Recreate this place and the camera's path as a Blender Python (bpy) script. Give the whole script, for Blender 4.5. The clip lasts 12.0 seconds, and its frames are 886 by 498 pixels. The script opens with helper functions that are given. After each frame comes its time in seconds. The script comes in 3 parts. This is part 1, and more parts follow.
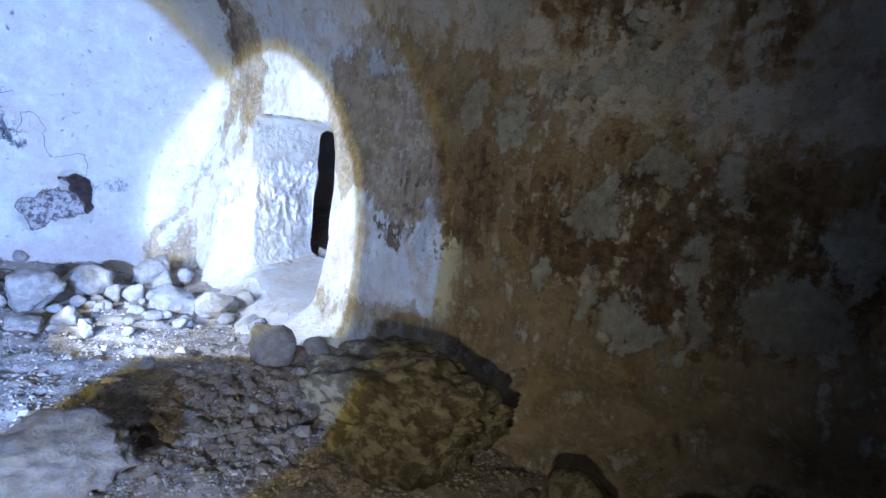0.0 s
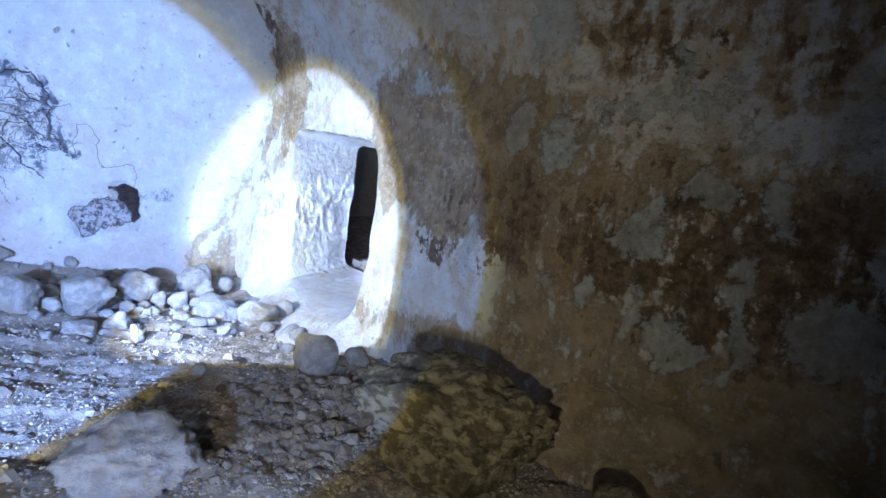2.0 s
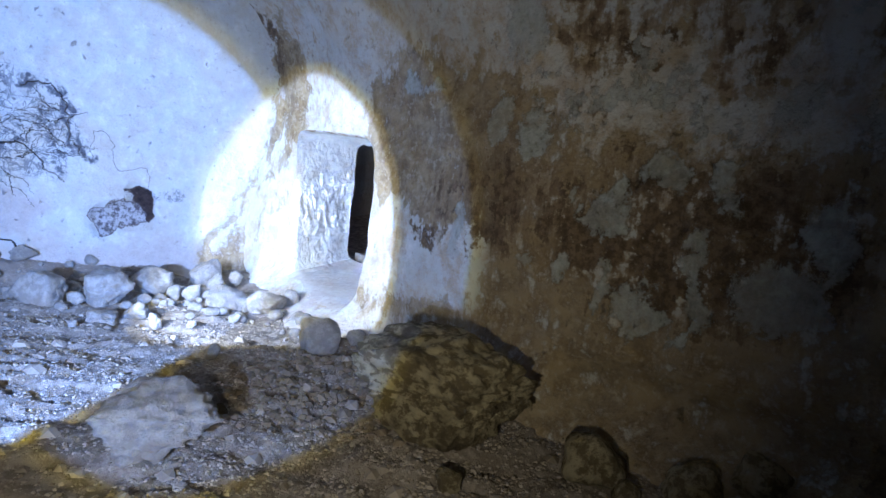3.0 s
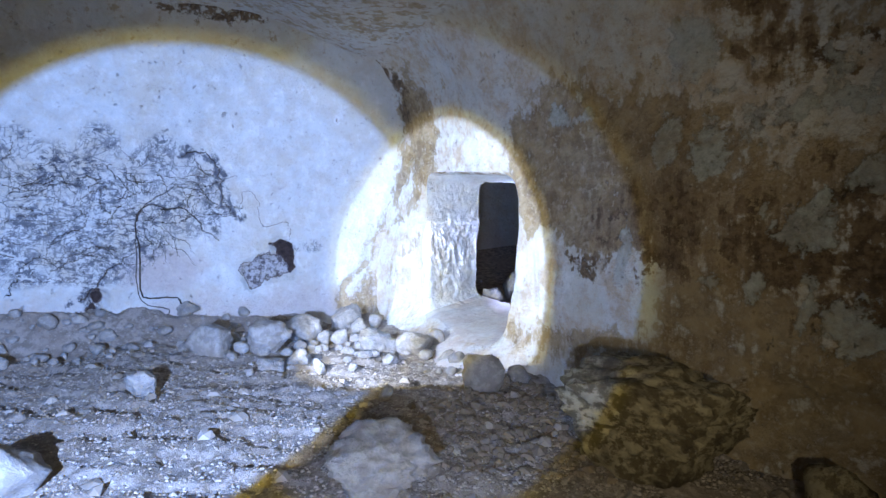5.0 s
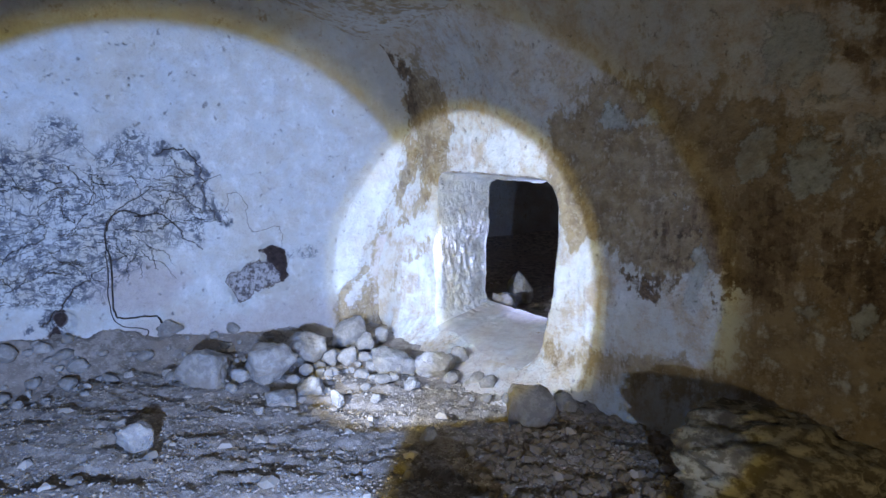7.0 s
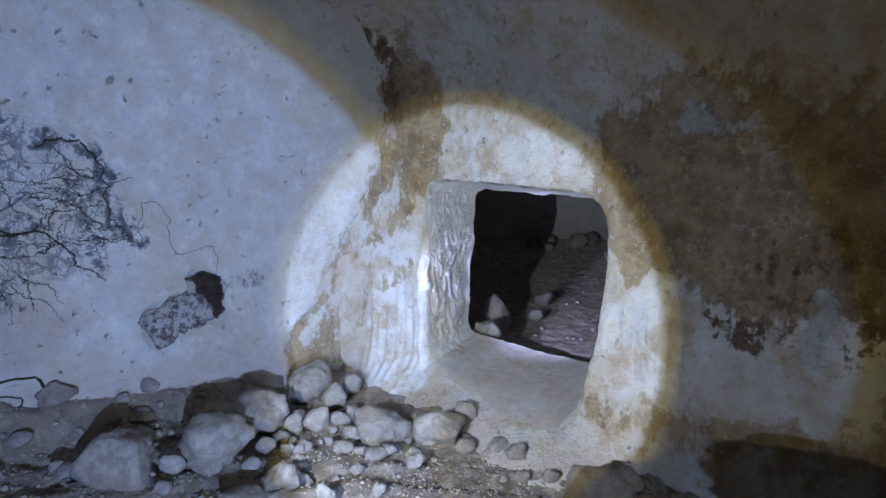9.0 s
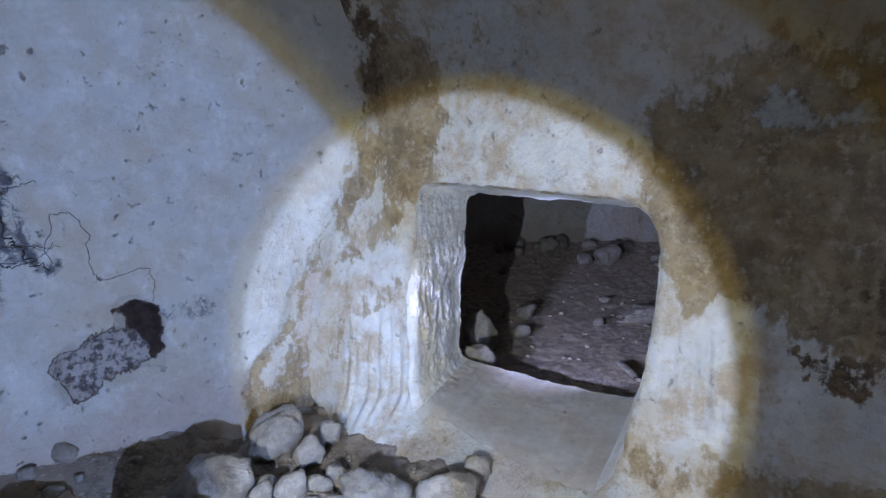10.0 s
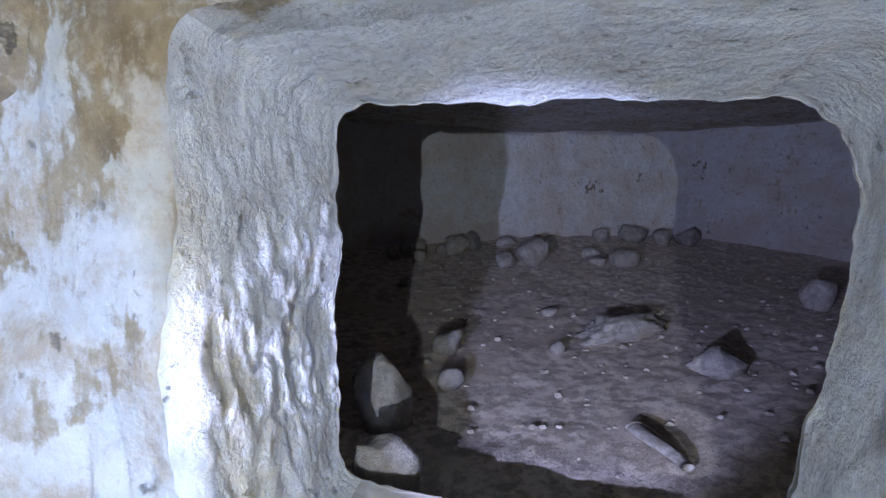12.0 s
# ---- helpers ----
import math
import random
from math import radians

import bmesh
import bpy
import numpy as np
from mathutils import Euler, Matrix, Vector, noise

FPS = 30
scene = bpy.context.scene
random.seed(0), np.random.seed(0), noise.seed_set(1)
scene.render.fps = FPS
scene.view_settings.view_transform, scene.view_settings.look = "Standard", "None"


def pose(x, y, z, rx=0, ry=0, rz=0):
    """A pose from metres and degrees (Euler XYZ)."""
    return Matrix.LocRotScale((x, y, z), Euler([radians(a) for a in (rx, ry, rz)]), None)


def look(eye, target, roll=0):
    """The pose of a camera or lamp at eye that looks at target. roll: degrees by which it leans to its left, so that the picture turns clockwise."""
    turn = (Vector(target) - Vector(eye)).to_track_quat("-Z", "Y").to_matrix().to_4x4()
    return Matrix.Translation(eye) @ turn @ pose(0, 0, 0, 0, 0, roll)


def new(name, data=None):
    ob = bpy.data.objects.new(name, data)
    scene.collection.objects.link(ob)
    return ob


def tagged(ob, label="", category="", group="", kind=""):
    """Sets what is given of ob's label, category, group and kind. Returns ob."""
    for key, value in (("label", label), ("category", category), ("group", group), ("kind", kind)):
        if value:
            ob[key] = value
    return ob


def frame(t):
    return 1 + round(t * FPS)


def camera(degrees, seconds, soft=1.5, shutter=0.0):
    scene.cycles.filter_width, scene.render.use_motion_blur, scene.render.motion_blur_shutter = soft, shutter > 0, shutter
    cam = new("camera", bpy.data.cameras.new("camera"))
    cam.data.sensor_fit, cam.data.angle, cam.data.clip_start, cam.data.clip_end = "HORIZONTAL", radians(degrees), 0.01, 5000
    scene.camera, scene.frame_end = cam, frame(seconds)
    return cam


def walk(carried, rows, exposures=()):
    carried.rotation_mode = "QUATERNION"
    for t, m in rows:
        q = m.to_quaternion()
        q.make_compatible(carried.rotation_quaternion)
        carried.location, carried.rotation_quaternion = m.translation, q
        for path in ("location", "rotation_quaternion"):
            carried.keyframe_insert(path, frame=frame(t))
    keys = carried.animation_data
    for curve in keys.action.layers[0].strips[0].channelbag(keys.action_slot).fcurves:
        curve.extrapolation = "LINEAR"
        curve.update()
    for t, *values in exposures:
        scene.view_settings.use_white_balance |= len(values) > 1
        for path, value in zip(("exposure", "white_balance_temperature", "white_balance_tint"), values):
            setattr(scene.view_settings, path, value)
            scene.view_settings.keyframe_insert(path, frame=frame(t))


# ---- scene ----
cam = camera(77.7, 12.0)
METRES, EYE, TILT, LEAN, TURN = 7.2, 1.5, -8.0, -6.0, 0.0
ROWS = [
    (0.0, 0.0, 0.0, 0.0, 0.0, 0.0, -0.0),
    (0.5, -0.015, -0.0024, 0.0079, 0.28, 1.04, -1.13),
    (1.0, -0.0189, -0.0061, 0.0058, 0.54, 1.06, -1.14),
    (1.5, -0.0218, -0.0097, 0.006, 1.08, 1.13, -1.18),
    (2.0, -0.0224, -0.0156, 0.0039, 1.78, 1.13, -1.17),
    (2.5, -0.0016, -0.0266, -0.0001, 2.25, 1.25, -1.04),
    (3.0, -0.0042, -0.0582, -0.0129, 2.61, 1.32, 0.13),
    (3.5, -0.0214, -0.0724, -0.0254, 6.16, 1.48, 1.45),
    (5.5, -0.1101, -0.0659, 0.0034, 10.65, 5.77, 3.83),
    (6.0, -0.1238, -0.0334, 0.0323, 9.26, 4.57, 3.9),
    (6.5, -0.1404, -0.0175, 0.0344, 8.82, 3.59, 4.57),
    (7.0, -0.1831, -0.0144, 0.0433, 5.64, 2.37, 4.98),
    (9.0, -0.297, 0.1282, 0.0861, -5.26, 1.5, 5.54),
    (9.5, -0.3383, 0.1723, 0.0975, -7.54, 1.17, 5.62),
    (10.0, -0.3336, 0.2358, 0.111, -11.27, 0.71, 6.44),
    (10.5, -0.3231, 0.31, 0.114, -12.95, 0.52, 7.06),
    (11.0, -0.3214, 0.3831, 0.1196, -14.83, 0.58, 8.31),
    (11.5, -0.2886, 0.4642, 0.1166, -19.13, 0.7, 9.06),
    (12.0, -0.2517, 0.561, 0.0979, -23.17, 0.47, 10.12),
]
walk(cam, [(t, pose(0, 0, EYE, TILT, LEAN, TURN) @ pose(METRES * x, METRES * y, METRES * z, 90 + pitch, roll, yaw)) for t, x, y, z, yaw, pitch, roll in ROWS],
     [(0.0, 0.5, 5950, 10), (3.5, 0.5, 6100, 10), (5.5, 0.18, 6850, 10), (7.0, -0.18, 6900, 10), (9.0, -0.75, 7400, 10), (10.5, -0.85, 7700, 10), (11.5, -0.95, 7700, 10), (12.0, -0.3, 7500, 10)])

# ---- light: one hand torch, as it stands at four halts of the walk (beam, its warm rim, and the wide spill) ----
world = bpy.data.worlds.new("cave_dark")
world.use_nodes = True
world.node_tree.nodes["Background"].inputs[0].default_value = (0.02, 0.02, 0.022, 1)
world.node_tree.nodes["Background"].inputs[1].default_value = 0.0
scene.world = world


def spot(name, eye, target, watts, half, blend, colour, radius=0.012):
    data = bpy.data.lights.new(name, "SPOT")
    data.energy, data.spot_size, data.spot_blend = watts, radians(2 * half), blend
    data.color, data.shadow_soft_size = colour, radius
    ob = new(name, data)
    ob.matrix_world = look(eye, target)
    return ob


def torch(eye, target, beam, rim, spill, half, tint, spill_eye=None, blend=0.10):
    spot("torch_beam", eye, target, beam, half, blend, tint)
    spot("torch_rim", eye, target, rim, half + 1.6, 0.12, (1.0, 0.84, 0.06))
    spot("torch_spill", spill_eye or eye, target, spill, 52, 1.0, (1.0, 0.90, 0.66), 0.03)


torch((-0.80, -0.45, 1.00), (-1.72, 4.49, 0.99), 320, 60, 110, 23.7, (0.17, 0.37, 1.0), (-0.30, -0.75, 1.30))
torch((-1.66, -0.76, 1.14), (-3.70, 3.70, 0.72), 2250, 300, 22, 23.7, (0.17, 0.37, 1.0))
torch((-3.34, 1.74, 1.26), (-1.00, 6.10, 0.72), 1040, 175, 9, 23.7, (0.42, 0.58, 1.0))
torch((-2.84, 3.98, 1.05), (0.22, 6.55, 1.09), 1250, 8, 1, 18.0, (0.40, 0.49, 1.0), None, 0.35)


# ---- material helpers ----
def material(name, rough=0.9):
    m = bpy.data.materials.new(name)
    m.use_nodes = True
    b = m.node_tree.nodes["Principled BSDF"]
    b.inputs["Roughness"].default_value = rough
    b.inputs["Specular IOR Level"].default_value = 0.25
    return m, m.node_tree, b


def link(tree, a, b):
    tree.links.new(a, b)


def coord(tree, kind="Object"):
    return tree.nodes.new("ShaderNodeTexCoord").outputs[kind]


def noise_node(tree, vec, scale, detail=6.0, rough=0.6, stretch=None, distort=0.0):
    if stretch:
        mp = tree.nodes.new("ShaderNodeMapping")
        mp.inputs["Scale"].default_value = stretch
        link(tree, vec, mp.inputs[0])
        vec = mp.outputs[0]
    n = tree.nodes.new("ShaderNodeTexNoise")
    n.inputs["Scale"].default_value, n.inputs["Detail"].default_value = scale, detail
    n.inputs["Roughness"].default_value, n.inputs["Distortion"].default_value = rough, distort
    link(tree, vec, n.inputs["Vector"])
    w = tree.nodes.new("ShaderNodeMapRange")
    w.inputs["From Min"].default_value, w.inputs["From Max"].default_value = 0.28, 0.72
    link(tree, n.outputs[0], w.inputs["Value"])
    return w.outputs[0]


def maths(tree, op, a, b=0.0, c=None):
    n = tree.nodes.new("ShaderNodeMath")
    n.operation = op
    for k, v in enumerate((a, b, c)):
        if v is None:
            continue
        if isinstance(v, (int, float)):
            n.inputs[k].default_value = v
        else:
            link(tree, v, n.inputs[k])
    return n.outputs[0]


def step(tree, v, lo, hi):
    n = tree.nodes.new("ShaderNodeMapRange")
    n.interpolation_type = "SMOOTHSTEP"
    n.inputs["From Min"].default_value, n.inputs["From Max"].default_value = lo, hi
    link(tree, v, n.inputs["Value"])
    return n.outputs[0]


def mix(tree, f, a, b):
    n = tree.nodes.new("ShaderNodeMix")
    n.data_type = "RGBA"
    for sock, v in ((n.inputs[0], f), (n.inputs[6], a), (n.inputs[7], b)):
        if isinstance(v, tuple):
            sock.default_value = (*v, 1)
        elif isinstance(v, float):
            sock.default_value = v
        else:
            link(tree, v, sock)
    return n.outputs[2]


def attr(tree, name):
    n = tree.nodes.new("ShaderNodeAttribute")
    n.attribute_name = name
    return n.outputs["Fac"]


def bump(tree, bsdf, height, strength, distance=0.02):
    n = tree.nodes.new("ShaderNodeBump")
    n.inputs["Strength"].default_value, n.inputs["Distance"].default_value = strength, distance
    link(tree, height, n.inputs["Height"])
    link(tree, n.outputs[0], bsdf.inputs["Normal"])


def ragged(tree, field, grain, amount, lo=0.44, hi=0.56):
    """A soft field (0 to 1) cut to a patch with a ragged edge."""
    k = maths(tree, "MULTIPLY_ADD", maths(tree, "SUBTRACT", grain, 0.5), amount, field)
    return step(tree, k, lo, hi)


def plaster_rock(name, relief=1.0):
    """Limewashed rock: pale coat, ochre and dark stains where the stored fields say, broken up by grain."""
    m, t, b = material(name, 0.93)
    co = coord(t)
    big = noise_node(t, co, 1.6, 5, 0.62)
    mid = noise_node(t, co, 7.0, 8, 0.66)
    small = noise_node(t, co, 19.0, 7, 0.68)
    fine = noise_node(t, co, 60.0, 5, 0.7)
    drip = noise_node(t, co, 9.0, 6, 0.62, (1.6, 1.6, 0.22))
    pale = mix(t, mid, (0.51, 0.53, 0.52), (0.64, 0.65, 0.63))
    pale = mix(t, maths(t, "MULTIPLY", step(t, big, 0.35, 0.85), 0.6), pale, (0.56, 0.50, 0.40))
    wash = noise_node(t, co, 4.2, 9, 0.74)
    pale = mix(t, maths(t, "MULTIPLY", step(t, small, 0.62, 0.9), 0.5), pale, (0.40, 0.35, 0.27))
    ochre = mix(t, step(t, mid, 0.2, 0.8), (0.165, 0.108, 0.048), (0.34, 0.255, 0.140))
    ochre = mix(t, step(t, small, 0.5, 0.95), ochre, (0.45, 0.385, 0.29))
    dark = mix(t, step(t, small, 0.25, 0.8), (0.085, 0.060, 0.040), (0.21, 0.150, 0.095))
    grain = maths(t, "MULTIPLY_ADD", mid, 0.45, maths(t, "MULTIPLY_ADD", small, 0.30, maths(t, "MULTIPLY", drip, 0.25)))
    grain2 = maths(t, "MULTIPLY_ADD", mid, 0.35, maths(t, "MULTIPLY_ADD", small, 0.45, maths(t, "MULTIPLY", fine, 0.20)))
    f_ochre = ragged(t, attr(t, "ochre"), grain, 1.5, 0.36, 0.66)
    f_dark = ragged(t, attr(t, "dark"), grain, 1.6, 0.42, 0.66)
    f_pale = ragged(t, attr(t, "pale"), grain2, 1.9, 0.42, 0.70)
    f_pink = ragged(t, attr(t, "pink"), big, 0.7, 0.25, 0.75)
    vein = None
    for scale, width, stretch in ((3.6, 0.050, (1, 1, 1.5)), (6.0, 0.055, (1.4, 1.4, 0.6))):
        n = noise_node(t, co, scale, 4, 0.55, stretch, 1.0)
        ridge = maths(t, "ABSOLUTE", maths(t, "SUBTRACT", n, 0.5), 0.0)
        line = maths(t, "SUBTRACT", 1.0, step(t, ridge, width * 0.35, width))
        vein = line if vein is None else maths(t, "MAXIMUM", vein, line)
    mat_of = step(t, attr(t, "mould"), 0.15, 0.6)
    blotch = ragged(t, attr(t, "mould"), grain2, 1.1, 0.62, 0.95)
    clump = maths(t, "MULTIPLY_ADD", step(t, noise_node(t, co, 2.8, 4, 0.6), 0.40, 0.60), 0.75, 0.25)
    tuft = step(t, noise_node(t, co, 12.0, 8, 0.78, (1, 1, 1.6), 0.6), 0.505, 0.55)
    vein = maths(t, "MAXIMUM", maths(t, "MULTIPLY", vein, 0.75), maths(t, "MULTIPLY", tuft, clump))
    f_mould = maths(t, "MAXIMUM", maths(t, "MULTIPLY", vein, mat_of), maths(t, "MULTIPLY", blotch, 0.95))
    white = mix(t, mid, (0.54, 0.56, 0.56), (0.74, 0.75, 0.74))
    pale = mix(t, ragged(t, attr(t, "white"), grain, 0.9, 0.35, 0.65), pale, white)
    # limewash above 1.0 is whiter still: light lacking in the passage, put into colour
    pale = mix(t, step(t, attr(t, "white"), 1.0, 1.3), pale, mix(t, small, (0.72, 0.74, 0.74), (0.88, 0.89, 0.88)))
    soiled = maths(t, "MULTIPLY", maths(t, "MULTIPLY", step(t, wash, 0.35, 0.8), attr(t, "soil")), 0.75)
    pale = mix(t, soiled, pale, mix(t, small, (0.34, 0.235, 0.13), (0.52, 0.42, 0.29)))
    col = mix(t, maths(t, "MULTIPLY", f_pink, 0.7), pale, mix(t, small, (0.40, 0.34, 0.31), (0.56, 0.49, 0.46)))
    col = mix(t, maths(t, "MULTIPLY", f_ochre, 0.86), col, ochre)
    col = mix(t, f_dark, col, dark)
    col = mix(t, maths(t, "MULTIPLY", f_pale, maths(t, "MULTIPLY_ADD", step(t, wash, 0.2, 0.7), -0.45, 0.95)), col, mix(t, small, (0.27, 0.29, 0.26), (0.50, 0.53, 0.51)))
    col = mix(t, maths(t, "MULTIPLY", f_mould, 0.95), col, mix(t, fine, (0.03, 0.035, 0.05), (0.13, 0.14, 0.17)))
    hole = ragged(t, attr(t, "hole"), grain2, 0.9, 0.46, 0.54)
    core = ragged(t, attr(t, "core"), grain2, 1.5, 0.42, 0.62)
    # grey stone; near-black core and dark rim put the recess's shade into colour
    stone_and_shade = mix(t, core, mix(t, step(t, small, 0.30, 0.62), (0.11, 0.095, 0.095), (0.44, 0.42, 0.41)), mix(t, small, (0.018, 0.012, 0.011), (0.075, 0.050, 0.042)))
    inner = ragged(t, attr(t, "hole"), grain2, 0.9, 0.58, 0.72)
    stone_and_shade = mix(t, inner, mix(t, fine, (0.05, 0.035, 0.03), (0.22, 0.17, 0.15)), stone_and_shade)
    col = mix(t, hole, col, stone_and_shade)
    pits = step(t, noise_node(t, co, 13.0, 7, 0.70), 0.76, 0.94)
    col = mix(t, maths(t, "MULTIPLY", pits, 0.42), col, (0.19, 0.145, 0.10))
    scuff = step(t, noise_node(t, co, 5.5, 9, 0.76, (1, 1, 1.7), 0.5), 0.70, 0.92)
    col = mix(t, maths(t, "MULTIPLY", scuff, 0.35), col, (0.25, 0.20, 0.15))
    link(t, col, b.inputs["Base Color"])
    h = maths(t, "MULTIPLY_ADD", mid, 0.5, maths(t, "MULTIPLY_ADD", small, 0.3, maths(t, "MULTIPLY", fine, 0.10)))
    h = maths(t, "MULTIPLY_ADD", f_pale, 0.12, h)
    h = maths(t, "MULTIPLY_ADD", f_dark, -0.10, h)
    h = maths(t, "MULTIPLY_ADD", pits, -0.4, h)
    bump(t, b, h, relief, 0.03)
    return m


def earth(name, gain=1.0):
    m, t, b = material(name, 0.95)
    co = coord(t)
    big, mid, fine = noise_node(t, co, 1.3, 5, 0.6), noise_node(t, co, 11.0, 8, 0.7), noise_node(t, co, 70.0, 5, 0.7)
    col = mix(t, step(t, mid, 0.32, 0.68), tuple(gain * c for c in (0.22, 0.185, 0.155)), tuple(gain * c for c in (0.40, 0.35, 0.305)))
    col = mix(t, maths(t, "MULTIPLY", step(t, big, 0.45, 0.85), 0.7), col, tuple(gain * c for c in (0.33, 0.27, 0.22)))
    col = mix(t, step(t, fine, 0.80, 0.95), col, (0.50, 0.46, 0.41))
    link(t, col, b.inputs["Base Color"])
    bump(t, b, maths(t, "MULTIPLY_ADD", mid, 0.6, maths(t, "MULTIPLY", fine, 0.4)), 0.55, 0.02)
    return m


def stone(name, low, high, spots, rough=0.88, spot_cut=0.60, relief=0.6):
    m, t, b = material(name, rough)
    co = coord(t)
    big, mid, fine = noise_node(t, co, 3.0, 5, 0.6), noise_node(t, co, 14.0, 8, 0.68), noise_node(t, co, 80.0, 5, 0.7)
    col = mix(t, step(t, mid, 0.34, 0.66), low, high)
    col = mix(t, step(t, big, spot_cut - 0.2, spot_cut + 0.2), col, spots)
    rnd = t.nodes.new("ShaderNodeObjectInfo").outputs["Random"]
    n = t.nodes.new("ShaderNodeHueSaturation")
    link(t, maths(t, "MULTIPLY_ADD", rnd, 0.35, 0.80), n.inputs["Value"])
    link(t, col, n.inputs["Color"])
    link(t, n.outputs[0], b.inputs["Base Color"])
    bump(t, b, maths(t, "MULTIPLY_ADD", mid, 0.8, maths(t, "MULTIPLY", fine, 0.3)), relief, 0.03)
    return m


MAT_WALL = plaster_rock("limewashed_rock")
MAT_SILL = plaster_rock("dust_worn_rock", 0.3)
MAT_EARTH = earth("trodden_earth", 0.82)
# same earth brightened: torchlight missing beyond the doorway is put into its colour
MAT_FAR_EARTH = earth("brightened_earth", 1.75)
MAT_ROCK = stone("pale_limestone", (0.30, 0.275, 0.25), (0.41, 0.38, 0.345), (0.30, 0.255, 0.215), 0.9, 0.66, 0.7)
MAT_BOULDER = stone("mottled_boulder", (0.17, 0.135, 0.08), (0.44, 0.38, 0.25), (0.085, 0.066, 0.042), 0.9, 0.70, 1.0)
MAT_ROOT = stone("dry_root", (0.035, 0.025, 0.02), (0.09, 0.065, 0.05), (0.05, 0.04, 0.03))
MAT_WOOD = stone("grey_wood", (0.30, 0.27, 0.24), (0.46, 0.43, 0.40), (0.22, 0.18, 0.15))


# ---- mesh helpers ----
def part(name, bm, mat, parent=None, label="", smooth=True):
    me = bpy.data.meshes.new(name)
    bm.to_mesh(me)
    bm.free()
    if smooth:
        me.polygons.foreach_set("use_smooth", [True] * len(me.polygons))
    me.materials.append(mat)
    ob = new(name, me)
    if parent:
        ob.parent = parent
    return tagged(ob, label)


def fbm(p, scale, octaves=5):
    return noise.fractal(Vector(p) * scale, 1.0, 2.0, octaves)


def smooth01(x):
    x = min(1.0, max(0.0, x))
    return x * x * (3 - 2 * x)


def blob(s, z, cs, cz, rs, rz):
    """1 inside an ellipse, easing to 0 at 1.6 times its size; 0.5 on its outline."""
    d = math.hypot((s - cs) / rs, (z - cz) / rz)
    return smooth01(1.5 - d)


def mesh_from(name, verts, faces, fields, mat, smooth=True):
    me = bpy.data.meshes.new(name)
    me.from_pydata(verts, [], faces)
    if smooth:
        me.polygons.foreach_set("use_smooth", [True] * len(me.polygons))
    for key, values in fields.items():
        a = me.attributes.new(key, "FLOAT", "POINT")
        a.data.foreach_set("value", values)
    me.materials.append(mat)
    me.validate()
    me.update()
    return new(name, me)


def thicken(ob, thickness, offset):
    mod = ob.modifiers.new("thickness", "SOLIDIFY")
    mod.thickness, mod.offset = thickness, offset
    return ob


# ---- plan ----
# The wall with the doorway: a straight line through DOOR along ALONG; IN points into the first chamber.
DOOR, ALONG, IN = Vector((-0.83, 4.25, 0)), Vector((-0.755, 0.656, 0)), Vector((-0.656, -0.755, 0))
CEILING = 3.12
FRONT = dict(right=[(0.22, 0.25), (0.17, 0.28), (0.135, 0.40), (0.08, 0.70), (0.03, 0.95), (0.0, 1.25), (-0.01, 1.55), (0.03, 1.68), (0.12, 1.76)],
             top=[(0.12, 1.76), (0.58, 1.80), (1.02, 1.83), (1.36, 1.85), (1.46, 1.845)],
             left=[(1.46, 1.845), (1.505, 1.80), (1.53, 1.4), (1.54, 0.9), (1.54, 0.58), (1.52, 0.42), (1.46, 0.345)],
             bottom=[(1.46, 0.345), (0.98, 0.30), (0.65, 0.27), (0.22, 0.25)])
BACK = dict(right=[(0.22, 0.38), (0.165, 0.42), (0.135, 0.60), (0.09, 0.85), (0.03, 1.10), (0.01, 1.34), (0.005, 1.56), (0.04, 1.66), (0.12, 1.71)],
            top=[(0.12, 1.71), (0.50, 1.74), (0.93, 1.765), (1.28, 1.79), (1.49, 1.80)],
            left=[(1.49, 1.80), (1.55, 1.75), (1.575, 1.48), (1.60, 1.10), (1.60, 0.75), (1.585, 0.52), (1.53, 0.445)],
            bottom=[(1.53, 0.445), (1.20, 0.42), (0.70, 0.395), (0.22, 0.38)])


def resample(pts, n):
    """n points, evenly spaced, from the first up to but without the last."""
    d = [0.0]
    for a, b in zip(pts, pts[1:]):
        d.append(d[-1] + math.dist(a, b))
    out, k = [], 0
    for i in range(n):
        x = d[-1] * i / n
        while k < len(pts) - 2 and d[k + 1] < x:
            k += 1
        f = (x - d[k]) / (d[k + 1] - d[k])
        out.append(tuple(p + (q - p) * f for p, q in zip(pts[k], pts[k + 1])))
    return out


def outline(sides, counts):
    ring = []
    for key in ("right", "top", "left", "bottom"):
        ring += resample(sides[key], counts[key])
    for _ in range(14):  # ease the corners
        n = len(ring)
        ring = [tuple((ring[i - 1][c] + 2 * ring[i][c] + ring[(i + 1) % n][c]) / 4 for c in (0, 1)) for i in range(n)] if sides in (FRONT, BACK) else ring
    if sides is FRONT:  # crumbled edge
        ring = [(a + 0.012 * noise.noise(Vector((b * 16, a * 5, 2))), b + 0.012 * noise.noise(Vector((a * 18, b * 5, 7)))) for a, b in ring]
    if sides is BACK:  # broken edge towards the second chamber
        ring = [(a + 0.030 * noise.noise(Vector((b * 6, a * 6, 12))) + 0.012 * noise.noise(Vector((b * 23, a * 23, 3))),
                 b + 0.022 * noise.noise(Vector((a * 6, b * 6, 17))) + 0.010 * noise.noise(Vector((a * 23, b * 23, 9)))) for a, b in ring]
    return ring


